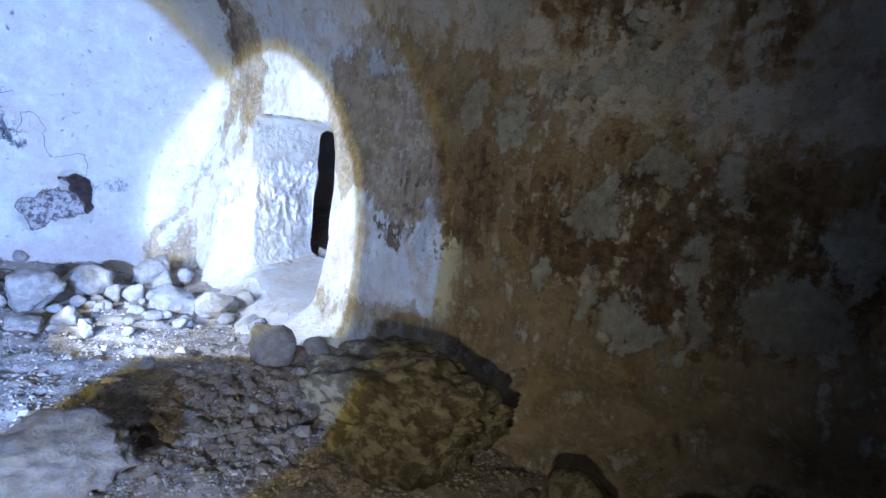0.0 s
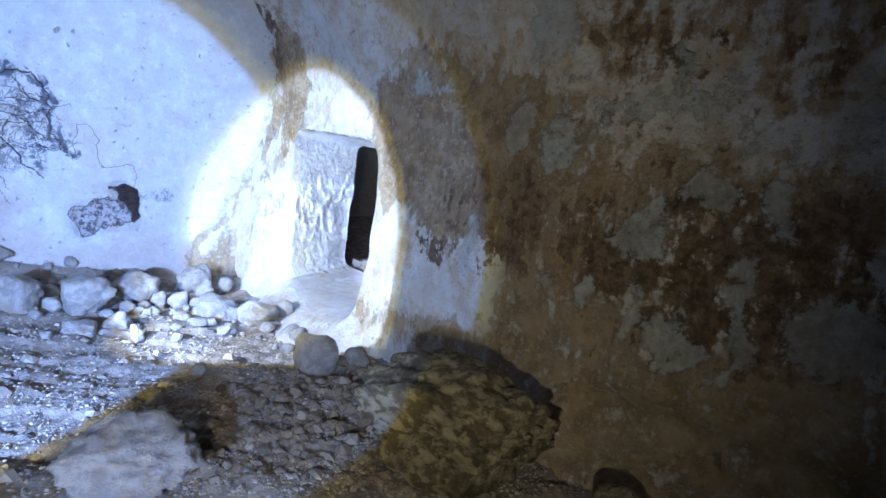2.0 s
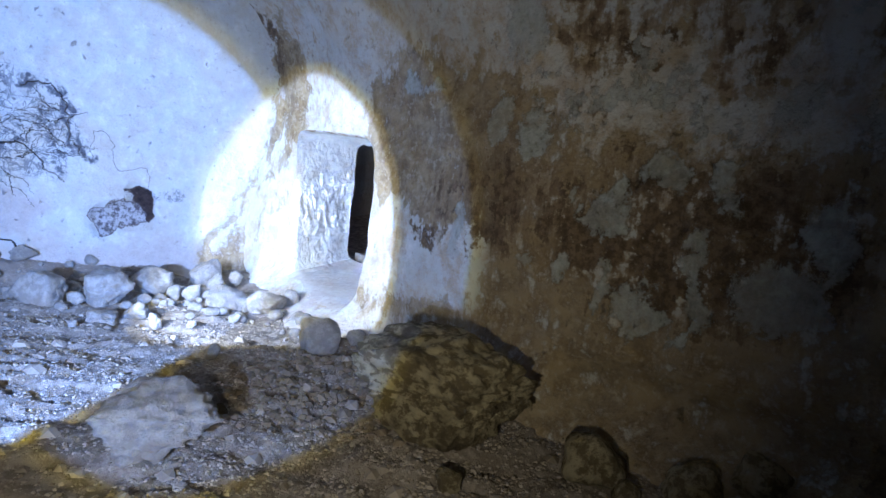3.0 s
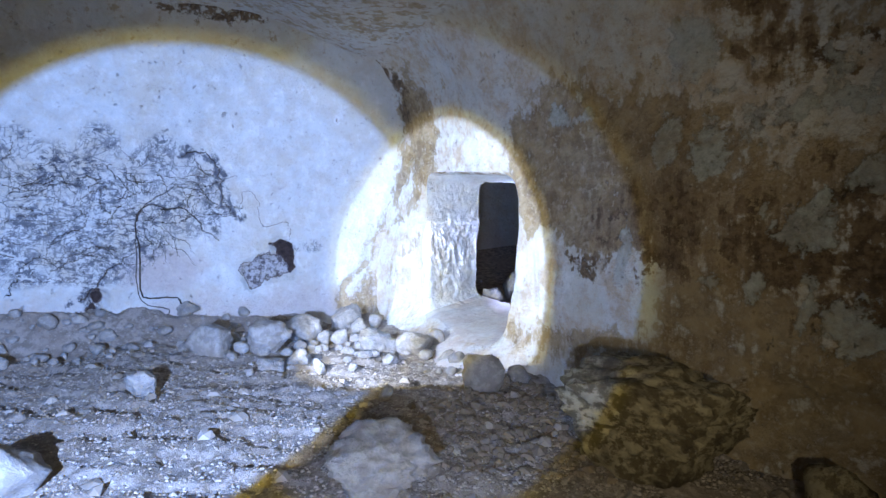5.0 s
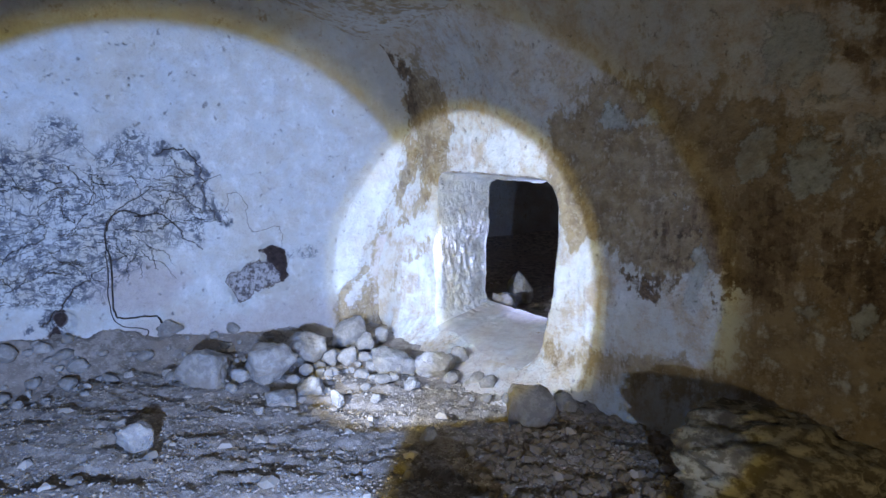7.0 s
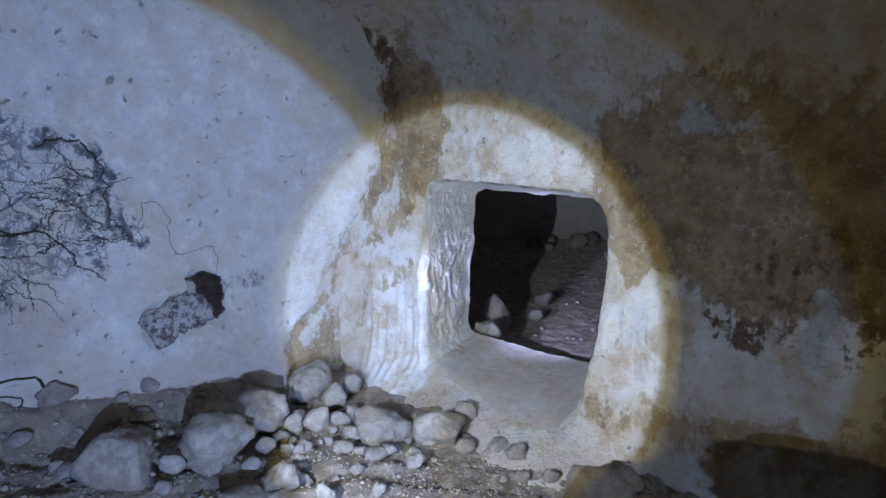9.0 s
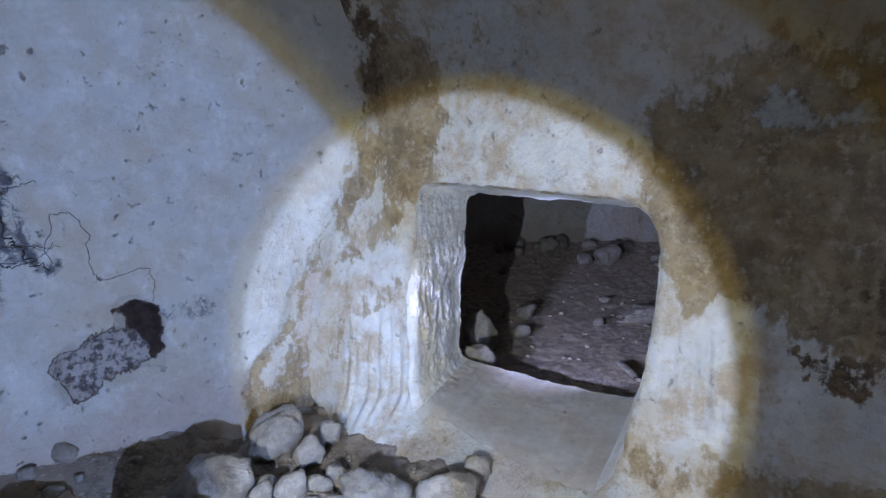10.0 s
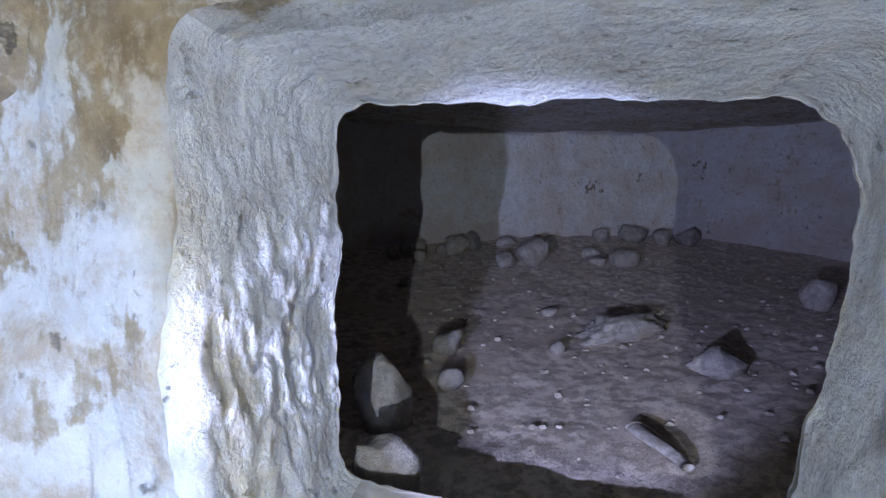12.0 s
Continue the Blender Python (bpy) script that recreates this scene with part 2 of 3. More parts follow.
def cove(z, foot, head, radius):
    """How far a wall leans in as it rises into the vault."""
    k = min(1.0, max(0.0, (z - foot) / (head - foot)))
    return radius * (1 - math.sqrt(max(0.0, 1 - k * k)))


def groove(s, z):
    """Runnels worn down the wall: sharp-bottomed, 5 to 7 cm apart, fading in and out."""
    wave = abs(math.sin(math.pi * (s / 0.070 + 0.45 * noise.noise(Vector((s * 4, z * 1.1, 0))))))
    return (2.2 * wave ** 0.7 - 1.5) * (0.75 + 0.7 * noise.noise(Vector((s * 9, z * 2.2, 4))))


def flutes(s, z):
    """Where the runnels are: on the pillar's foot and, fainter, beside the doorway."""
    return smooth01((s - 1.50) / 0.10) * smooth01((2.10 - s) / 0.14) * smooth01((1.02 - z + 0.25 * noise.noise(Vector((s * 7, 0, 8)))) / 0.35) * smooth01((z - 0.05) / 0.2) + 0.45 * blob(s, z, -0.28, 0.85, 0.25, 0.38)


def front_offset(s, z):
    """Relief of the door wall, in metres towards the first chamber."""
    o = cove(z, 1.9, 3.25, 0.85) - 0.21 * smooth01((s - 0.35) / 1.1)
    o += 0.14 * math.exp(-((s + 1.5) / 1.1) ** 2)
    o += 0.10 * smooth01((s - 1.62) / 0.45) * smooth01((1.55 - z) / 0.9)
    o += 0.70 * max(0.0, (0.40 - z) / 0.45) ** 1.4 * smooth01((s + 0.45) / 0.6) * smooth01((2.3 - s) / 0.6)
    o += 0.22 * smooth01((0.55 - z) / 0.5) * smooth01((-1.2 - s) / 0.8)
    o -= 0.18 * smooth01(1 - abs(z - 0.3) / 0.3) * smooth01((-1.9 - s) / 0.3)
    o += 0.019 * flutes(s, z) * groove(s, z)
    o += 0.035 * fbm((s, z, 3.1), 1.5, 4) + 0.018 * fbm((s, z * 0.75, 7.7), 5.0, 5)
    return o


def back_offset(s, z):
    return 0.05 * fbm((s, z, 21.0), 1.3, 4) + 0.015 * fbm((s, z, 25.0), 6.0, 3)


def wall_point(s, z, off):
    p = DOOR + ALONG * s + IN * off
    return (p.x, p.y, z)


PALE = [(-1.65, 1.84, 0.11, 0.20), (-1.58, 2.46, 0.20, 0.17), (-2.26, 1.44, 0.12, 0.15), (-2.42, 0.84, 0.14, 0.16), (-2.74, 0.94, 0.08, 0.11),
        (-2.70, 1.18, 0.045, 0.20), (-3.13, 1.02, 0.20, 0.17), (-3.26, 1.36, 0.13, 0.17), (-2.49, 1.63, 0.12, 0.11), (-2.80, 1.60, 0.09, 0.15),
        (-2.20, 0.98, 0.06, 0.17), (-1.95, 1.00, 0.05, 0.13), (-1.42, 1.90, 0.08, 0.18), (-2.05, 1.42, 0.05, 0.09), (-1.10, 1.12, 0.07, 0.20),
        (-1.75, 1.06, 0.05, 0.10), (-0.62, 2.18, 0.22, 0.07), (-2.64, 0.74, 0.10, 0.06)]


def door_fields(s, z):
    n1, n2 = 0.5 + 0.5 * fbm((s, z, 11.0), 1.3, 3), 0.5 + 0.5 * fbm((s, z, 15.0), 2.6, 3)
    s, z = s + 0.11 * fbm((s, z, 17.0), 3.0, 6), z + 0.13 * fbm((s, z, 19.0), 3.0, 6)
    s, z = s + 0.04 * fbm((s, z, 27.0), 11.0, 4), z + 0.05 * fbm((s, z, 29.0), 11.0, 4)
    ochre = 0.22 + 0.25 * (n1 - 0.5)
    ochre = max(ochre, 0.95 * blob(s, z, -0.55, 1.88, 0.85, 0.55), 0.9 * blob(s, z, -1.25, 1.65, 0.75, 0.55))
    ochre = max(ochre, 0.92 * blob(s, z, 1.62, 2.30, 0.36, 0.62), (0.54 + 0.6 * fbm((s, z, 37.0), 4.0, 4)) * blob(s, z, 1.90, 1.35, 0.42, 0.75))
    ochre = max(ochre, 0.85 * smooth01((-0.02 - s) / 0.16) * smooth01((z - 1.12 - 0.2 * fbm((s, 0.3 * z, 39.0), 4.0, 4)) / 0.18) * smooth01((2.40 - z) / 0.25) * smooth01((s + 1.75) / 0.3))
    ochre = max(ochre, 0.62 * blob(s, z, -0.5, 0.55, 1.0, 0.28))
    if s < -1.2:
        ochre = max(ochre, (0.28 + 0.46 * smooth01((1.95 - z) / 0.3)) * smooth01((-1.2 - s) / 0.3))
    ochre -= 0.75 * blob(s, z, 0.75, 2.22, 0.48, 0.36) + 0.5 * blob(s, z, -0.5, 0.88, 0.75, 0.28)
    dark = 0.72 * blob(s, z, -2.65, 1.25, 0.95, 0.52) + 0.28 * (n2 - 0.5)
    dark = max(dark, 0.60 * blob(s, z, -0.80, 1.10, 0.22, 0.14), 0.58 * blob(s, z, -1.35, 1.35, 0.5, 0.40), 0.58 * blob(s, z, 1.95, 2.65, 0.30, 0.45))
    dark = max(dark, 0.75 * smooth01((-3.3 - s) / 0.5) * smooth01((1.9 - z) / 0.3), 0.62 * blob(s, z, -2.35, 2.25, 0.18, 0.08), 0.56 * blob(s, z, -2.0, 2.0, 0.10, 0.18))
    pale = max(blob(s, z, *p) for p in PALE)
    mottle = fbm((s, z, 33.0), 2.3, 4)
    high = smooth01((-1.3 - s) / 0.5) * smooth01((z - 1.65) / 0.35)
    dark = max(dark, 0.50 * high * smooth01((mottle - 0.06) / 0.16))
    ochre = max(ochre, 0.62 * high * smooth01((mottle + 0.12) / 0.2))
    pale = max(pale, 0.75 * high * smooth01((-0.13 - mottle) / 0.14))
    white = max(blob(s, z, 0.75, 1.98, 0.75, 0.22), blob(s, z, -0.32, 0.92, 0.34, 0.34), blob(s, z, 1.72, 0.6, 0.28, 0.5), 0.8 * blob(s, z, 1.85, 1.15, 0.35, 0.35))
    ochre += 0.45 * flutes(s, z) * max(0.0, -groove(s, z)) - 0.35 * flutes(s, z)
    ochre = ochre - 0.30 * white + 0.16 * fbm((s, z, 23.0), 5.0, 4)
    return dict(ochre=ochre, dark=dark, pale=pale, pink=0.60 * blob(s, z, 0.7, 0.05, 0.9, 0.28), mould=0.0, hole=0.0, core=0.0, white=white, soil=1.0)


NONE = dict(ochre=0.0, dark=0.0, pale=0.0, pink=0.0, mould=0.0, hole=0.0, core=0.0, white=0.0, soil=0.4)


def ring_wall(sides, counts, rect, rings, offset, fields, base):
    """A wall sheet round a doorway: rings of points from the doorway's outline out to a rectangle."""
    s0, s1, z0, z1 = rect
    inner = outline(sides, counts)
    if base == 0.0:
        inner = [(a + flare(a, b)[0], b + flare(a, b)[1]) for a, b in inner]
    outer = outline(dict(right=[(s0, z0), (s0, z1)], top=[(s0, z1), (s1, z1)], left=[(s1, z1), (s1, z0)], bottom=[(s1, z0), (s0, z0)]), counts)
    n, verts, faces, vals = len(inner), [], [], {k: [] for k in NONE}
    for r in range(rings + 1):
        f = (r / rings) ** 1.35
        for (a, b), (c, d) in zip(inner, outer):
            s, z = a + (c - a) * f, b + (d - b) * f
            lip = math.exp(-math.hypot(s - a, z - b) / 0.035)
            o = offset(s, z)
            verts.append(wall_point(s, z, base + o * (1 - 0.2 * lip) - (0.03 * lip if base == 0 else 0.004)))
            for k, v in fields(s, z).items():
                vals[k].append(v)
    for r in range(rings):
        for i in range(n):
            j = (i + 1) % n
            faces.append((r * n + i, r * n + j, (r + 1) * n + j, (r + 1) * n + i))
    return verts, faces, vals, n


def add_grid(verts, faces, vals, ss, zs, offset, fields, base):
    k0 = len(verts)
    for s in ss:
        for z in zs:
            verts.append(wall_point(s, z, base + offset(s, z)))
            for k, v in fields(s, z).items():
                vals[k].append(v)
    m = len(zs)
    for i in range(len(ss) - 1):
        for j in range(m - 1):
            a = k0 + i * m + j
            faces.append((a, a + m, a + m + 1, a + 1))


def lin(a, b, n):
    return [a + (b - a) * i / n for i in range(n + 1)]


def tunnel_point(f, a, b, k, n):
    """A point of the passage through the wall, f from 0 (front) to 1 (back), on the jambs, lintel or sill."""
    s, z = a[0] + (b[0] - a[0]) * f, a[1] + (b[1] - a[1]) * f
    cs, cz = 0.75, 1.05
    d = math.hypot(s - cs, z - cz)
    ds, dz = (s - cs) / d, (z - cz) / d
    ease = math.sin(math.pi * min(1.0, max(0.0, f))) ** 0.5
    rough = 0.016 if s > 1.35 else 0.004 if z > 1.5 else 0.007
    if z < 0.5 and 0.2 < s < 1.4:
        rough = 0.004
    p = Vector((s, f * 1.0 + 0.25 * z, z * 0.85))
    q = p + 0.13 * Vector((0, fbm(p, 5.0, 2), fbm(p + Vector((9, 9, 9)), 5.0, 2)))
    chips = 0.45 - noise.voronoi(q * 11.5)[0][0] + 0.5 * (0.4 - noise.voronoi(q * 19.0 + Vector((5, 3, 1)))[0][0])
    if z < 0.5 and 0.2 < s < 1.4:
        chips = 0.0
    rough *= 0.65 + 0.35 * smooth01((1.35 - z) / 0.5)
    w = rough * (1.1 * fbm(p, 3.0, 3) + chips + 0.8 * fbm(q, 13.0, 3)) * ease + 0.012 * ease
    wide = max(0.0, 1 - f / 0.12) ** 2
    fs, fz = flare(s, z)
    s, z = s + ds * w + fs * wide, z + dz * w + fz * wide
    return wall_point(s, z, front_lip(s, z) * (1 - f) - f)


def flare(s, z):
    """How far the passage widens at its mouth, and the way it widens."""
    d = math.hypot(s - 0.75, z - 1.05)
    r = 0.018 + 0.045 * smooth01((s - 1.2) / 0.2) * smooth01((1.5 - z) / 0.5)
    return r * (s - 0.75) / d, r * (z - 1.05) / d


def front_lip(s, z):
    return front_offset(s, z) * 0.8 - 0.03


def door_wall():
    counts = dict(right=70, top=70, left=80, bottom=64)
    verts, faces, vals, n = ring_wall(FRONT, counts, (-0.9, 2.95, -0.15, 3.3), 112, front_offset, door_fields, 0.0)
    zs = [-0.15 + 3.45 * i / counts["right"] for i in range(counts["right"] + 1)]
    add_grid(verts, faces, vals, lin(-0.9, -5.2, 110), zs, front_offset, door_fields, 0.0)
    # the side towards the second chamber
    v2, f2, w2, _ = ring_wall(BACK, counts, (-0.9, 2.6, -0.1, 2.9), 20, back_offset, lambda s, z: NONE, -1.0)
    k0 = len(verts)
    verts += v2
    faces += [tuple(k0 + i for i in reversed(q)) for q in f2]
    for key in NONE:
        vals[key] += w2[key]
    add_grid(verts, faces, vals, lin(-0.9, -5.2, 40), lin(-0.1, 2.9, 30), back_offset, lambda s, z: NONE, -1.0)
    add_grid(verts, faces, vals, lin(2.6, 4.6, 20), lin(-0.1, 2.9, 30), back_offset, lambda s, z: NONE, -1.0)
    ob = mesh_from("wall_doorway", verts, faces, vals, MAT_WALL)
    tagged(ob, "thick rock-cut wall with flaking limewash, ochre stains and a low doorway", "wall", kind="structure")
    # the passage: two jambs, the lintel and the sill
    a, b, steps, first = outline(FRONT, counts), outline(BACK, counts), 60, 0
    for side, name, label in (("right", "jamb", "limewashed jamb with shallow pick marks"), ("top", "lintel", "limewashed lintel, crumbling along its front edge"),
                              ("left", "jamb", "limewashed jamb rough with pick marks"), ("bottom", "sill", "worn dusty rock sill")):
        cols = [(first + i) % n for i in range(counts[side] + 1)]
        first += counts[side]
        verts, faces, vals, m = [], [], {k: [] for k in NONE}, steps + 1
        for i in cols:
            for r in range(m):
                verts.append(tunnel_point(r / steps, a[i], b[i], i, n))
                for key in NONE:
                    vals[key].append(0.0)
                vals["ochre"][-1], vals["soil"][-1] = 0.12, 0.35
                # jambs and lintel whitened beyond the wall's limewash to offset the grazing light
                vals["white"][-1] = 0.4 if side == "bottom" else 1.5
                vals["pink"][-1] = 0.55 if side == "bottom" else 0.0
                if side == "top" and r < 12:  # crumbled, stained front edge
                    vals["ochre"][-1] = 0.12 + 0.75 * max(0.0, 1 - r / 12) * smooth01(0.6 + 1.6 * noise.noise(Vector((a[i][0] * 5, r * 0.1, 4.0))))
                    vals["white"][-1] = 0.5
        for i in range(len(cols) - 1):
            for r in range(steps):
                k = i * m + r
                faces.append((k, k + 1, k + m + 1, k + m))
        piece = mesh_from(name, verts, faces, vals, MAT_SILL if side == "bottom" else MAT_WALL)
        piece.parent = ob
        tagged(piece, label)
    return ob


door_wall()


def catmull(pts, per):
    out = []
    ps = [pts[0]] + list(pts) + [pts[-1]]
    for i in range(1, len(ps) - 2):
        p0, p1, p2, p3 = (Vector(p) for p in ps[i - 1:i + 3])
        for k in range(per):
            t = k / per
            out.append(0.5 * (2 * p1 + (p2 - p0) * t + (2 * p0 - 5 * p1 + 4 * p2 - p3) * t * t + (3 * p1 - p0 - 3 * p2 + p3) * t ** 3))
    out.append(Vector(pts[-1]))
    return out


class Sheet:
    """A wall along a curved plan line. The chamber lies on its left as the line runs."""

    def __init__(self, pts, per, foot, head, radius, relief, shift=0.0):
        self.shift = shift  # length of line before s = 0
        self.line = catmull(pts, per)
        self.cum = [0.0]
        for a, b in zip(self.line, self.line[1:]):
            self.cum.append(self.cum[-1] + (b - a).length)
        self.foot, self.head, self.radius, self.relief = foot, head, radius, relief

    def frame_at(self, s):
        s = min(self.cum[-1] - 1e-4, max(0.0, s + self.shift))
        k = max(i for i, c in enumerate(self.cum) if c <= s)
        k = min(k, len(self.line) - 2)
        f = (s - self.cum[k]) / (self.cum[k + 1] - self.cum[k])
        a, b = self.line[k], self.line[k + 1]
        lo, hi = max(0, k - 3), min(len(self.line) - 1, k + 4)
        d = (self.line[hi] - self.line[lo]).normalized()
        return a.lerp(b, f), Vector((-d.y, d.x))

    def point(self, s, z, proud=0.0):
        p, nrm = self.frame_at(s)
        o = cove(z, self.foot, self.head, self.radius) + self.relief(s, z) + proud
        return (p.x + nrm.x * o, p.y + nrm.y * o, z)

    def build(self, name, z0, z1, ds, dz, fields, label, thickness=0.3):
        ns, nz = int(self.cum[-1] / ds), int((z1 - z0) / dz)
        verts, faces, vals = [], [], {k: [] for k in NONE}
        for i in range(ns + 1):
            s = self.cum[-1] * i / ns - self.shift
            p, nrm = self.frame_at(s)
            for j in range(nz + 1):
                z = z0 + (z1 - z0) * j / nz
                o = cove(z, self.foot, self.head, self.radius) + self.relief(s, z)
                verts.append((p.x + nrm.x * o, p.y + nrm.y * o, z))
                for k, v in fields(s, z).items():
                    vals[k].append(v)
        m, n0 = nz + 1, len(verts)
        for i in range(ns + 1):
            s = self.cum[-1] * i / ns - self.shift
            p, nrm = self.frame_at(s)
            for j in range(nz + 1):
                z = z0 + (z1 - z0) * j / nz
                o = cove(z, self.foot, self.head, self.radius) - thickness
                verts.append((p.x + nrm.x * o, p.y + nrm.y * o, z))
                for k in NONE:
                    vals[k].append(0.0)
        for i in range(ns):
            for j in range(nz):
                a = i * m + j
                faces.append((a, a + 1, a + m + 1, a + m))
                faces.append((n0 + a, n0 + a + m, n0 + a + m + 1, n0 + a + 1))
            for a, b in ((i * m, (i + 1) * m), ((i + 1) * m + nz, i * m + nz)):
                faces.append((a, b, n0 + b, n0 + a))
        for j in range(nz):
            for a, b in ((j + 1, j), (ns * m + j, ns * m + j + 1)):
                faces.append((a, b, n0 + b, n0 + a))
        ob = mesh_from(name, verts, faces, vals, MAT_WALL)
        return tagged(ob, label, "wall", kind="structure")


# CORE: where the recess is coloured near black as shade; HOLE: the whole spall
CORE = [(1.65, 1.03, 0.10, 0.09), (1.57, 0.94, 0.08, 0.11), (1.54, 0.81, 0.055, 0.15), (3.45, 0.52, 0.08, 0.09), (3.53, 0.37, 0.045, 0.12)]
HOLE = CORE + [(1.66, 0.82, 0.13, 0.15), (1.80, 0.77, 0.14, 0.13), (1.97, 0.70, 0.10, 0.15)]


FRINGE = [(2.66, 2.00), (2.50, 2.06), (2.40, 2.03), (2.32, 1.93), (2.28, 1.80), (2.27, 1.66), (2.25, 1.52), (2.19, 1.47), (2.16, 1.40), (2.08, 1.34)]
LOW_FRINGE = [(3.62, 0.50), (3.48, 0.62), (3.36, 0.80), (3.20, 0.92), (3.08, 1.03), (2.98, 1.06)]


def near_line(s, z, pts, width):
    """1 on a line through points, easing to 0 at some widths from it."""
    best, p = 9.0, Vector((s, z))
    for a, b in zip(pts, pts[1:]):
        a, b = Vector(a), Vector(b)
        f = min(1.0, max(0.0, (p - a).dot(b - a) / (b - a).length_squared))
        best = min(best, (p - a.lerp(b, f)).length)
    return math.exp(-(best / width) ** 2)


def crease(z):
    """Where the rooted wall's plaster ends against the pillar beside the doorway."""
    return 0.20 + 0.58 * smooth01((2.45 - z) / 2.0) + 0.18 * smooth01((0.80 - z) / 0.3) + 0.04 * noise.noise(Vector((z * 4.0, 2.0, 6.0)))


def left_relief(s, z):
    o = 0.03 * fbm((s, z, 41.0), 1.1, 4) + 0.006 * fbm((s, z, 44.0), 7.0, 4)
    o += 0.10 * smooth01((0.5 - z) / 0.5)
    o -= 0.32 * smooth01((1.0 - s) / 0.6) * smooth01((2.2 - z) / 1.0)
    e = s - crease(z)
    if e < 0.3:
        o += smooth01((2.75 - z) / 0.5) * (0.055 * smooth01(-e / 0.14) - 0.040 * math.exp(-((e + 0.01) / 0.035) ** 2) + 0.02 * smooth01(-e / 0.1) * fbm((s, z, 47.0), 6.0, 4))
    o -= 0.09 * max(blob(s + 0.05 * fbm((s, z, 53.0), 6.0, 4), z, *h) for h in HOLE)
    return o


def left_fields(s, z):
    n1 = 0.5 + 0.5 * fbm((s, z, 51.0), 2.0, 3)
    mould = 0.95 * smooth01((s - 2.22) / 0.12) * smooth01((2.05 + 0.25 * math.sin(s * 5) - z) / 0.15) * smooth01((z - 0.55 - 0.45 * smooth01((3.2 - s) / 0.5)) / 0.25)
    mould = min(0.52, mould * (0.6 + 0.6 * (n1 - 0.2)))
    for c in ((2.28, 1.75, 0.05, 0.20), (2.2, 1.45, 0.10, 0.09), (3.40, 2.08, 0.20, 0.22), (3.0, 1.0, 0.2, 0.1),
              (3.32, 0.82, 0.16, 0.10), (3.50, 0.52, 0.08, 0.16), (1.28, 1.02, 0.12, 0.08), (3.7, 1.8, 0.4, 0.3), (1.45, 1.0, 0.06, 0.04)):
        mould = max(mould, 0.60 * blob(s, z, *c))
    if 2.0 < s < 2.9 and z > 1.2:
        mould = max(mould, 1.05 * near_line(s + 0.10 * fbm((s, z, 57.0), 9.0, 4), z + 0.10 * fbm((s, z, 58.0), 9.0, 4), FRINGE, 0.06))
    if 2.8 < s < 3.8 and z < 1.2:
        mould = max(mould, 0.9 * near_line(s + 0.10 * fbm((s, z, 57.0), 9.0, 4), z + 0.10 * fbm((s, z, 58.0), 9.0, 4), LOW_FRINGE, 0.05))
    ws, wz = s + 0.10 * fbm((s, z, 53.0), 4.0, 5), z + 0.10 * fbm((s, z, 55.0), 4.0, 5)
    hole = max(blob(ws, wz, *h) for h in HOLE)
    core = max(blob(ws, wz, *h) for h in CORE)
    top = 0.30 * smooth01((z - 2.7) / 0.5)
    e = s - crease(z)
    pillar = smooth01((0.02 - e) / 0.06)
    ochre = max(top, pillar * (0.52 + 0.45 * fbm((s, z, 59.0), 3.5, 4) + 0.25 * smooth01((z - 1.5) / 0.6)), 0.62 * math.exp(-((e + 0.03) / 0.085) ** 2))
    # white band beside the crease: the plaster edge's lit highlight put into colour
    return dict(ochre=ochre, dark=max(0.64 * blob(s, z, 2.3, 3.38, 0.65, 0.10), 0.55 * pillar * smooth01((z - 2.1) / 0.5)), pale=0.0,
                pink=max(0.7 * smooth01((0.95 - z) / 0.8), 0.6 * pillar) + 0.75 * blob(s, z, 2.85, 0.80, 0.42, 0.22), mould=mould, hole=hole, core=core,
                white=0.35 + 0.5 * smooth01(1 - abs(e - 0.13) / 0.12) * smooth01((1.9 - z) / 0.4), soil=0.38)


LEFT = Sheet([(-1.78, 5.62), (-2.0, 5.66), (-2.35, 5.70), (-2.8, 5.70), (-3.4, 5.52), (-4.1, 5.08), (-4.9, 4.45), (-5.9, 3.6), (-7.0, 2.4)], 24, 1.9, 3.65, 1.35, left_relief, 0.224)
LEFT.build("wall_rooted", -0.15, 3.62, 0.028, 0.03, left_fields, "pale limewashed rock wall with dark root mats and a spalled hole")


def plain_relief(s, z):
    return 0.07 * fbm((s, z, 61.0), 0.9, 4) + 0.01 * fbm((s, z, 64.0), 6.0, 3)


def plain_fields(s, z):
    n1 = 0.5 + 0.5 * fbm((s, z, 71.0), 1.0, 3)
    return dict(ochre=n1, dark=n1 - 0.15, pale=0.0, pink=0.2, mould=0.0, hole=0.0, core=0.0, white=0.0, soil=0.4)


Sheet([(-7.0, 2.4), (-7.6, 0.8), (-7.0, -1.6), (-4.5, -3.0), (-0.5, -3.4), (2.4, -2.8), (4.2, -1.2), (4.4, 0.2), (3.2, 1.0)], 14, 1.9, 3.65, 1.0, plain_relief).build(
    "wall_rear", -0.15, 3.62, 0.09, 0.09, plain_fields, "stained rock wall closing the first chamber")


def r2_fields(s, z):
    n1 = 0.5 + 0.5 * fbm((s, z, 81.0), 1.2, 3)
    return dict(ochre=0.35 * n1, dark=max(0.5 * blob(s, z, 10.9, 2.0, 0.12, 0.3), 0.48 * blob(s, z, 12.9, 1.7, 0.4, 0.12), 0.45 * blob(s, z, 12.0, 1.85, 0.1, 0.2)), pale=0.0, pink=0.3 + 0.4 * smooth01((1.3 - z) / 0.5), mould=0.0, hole=0.0, core=0.0, white=0.0, soil=0.4)


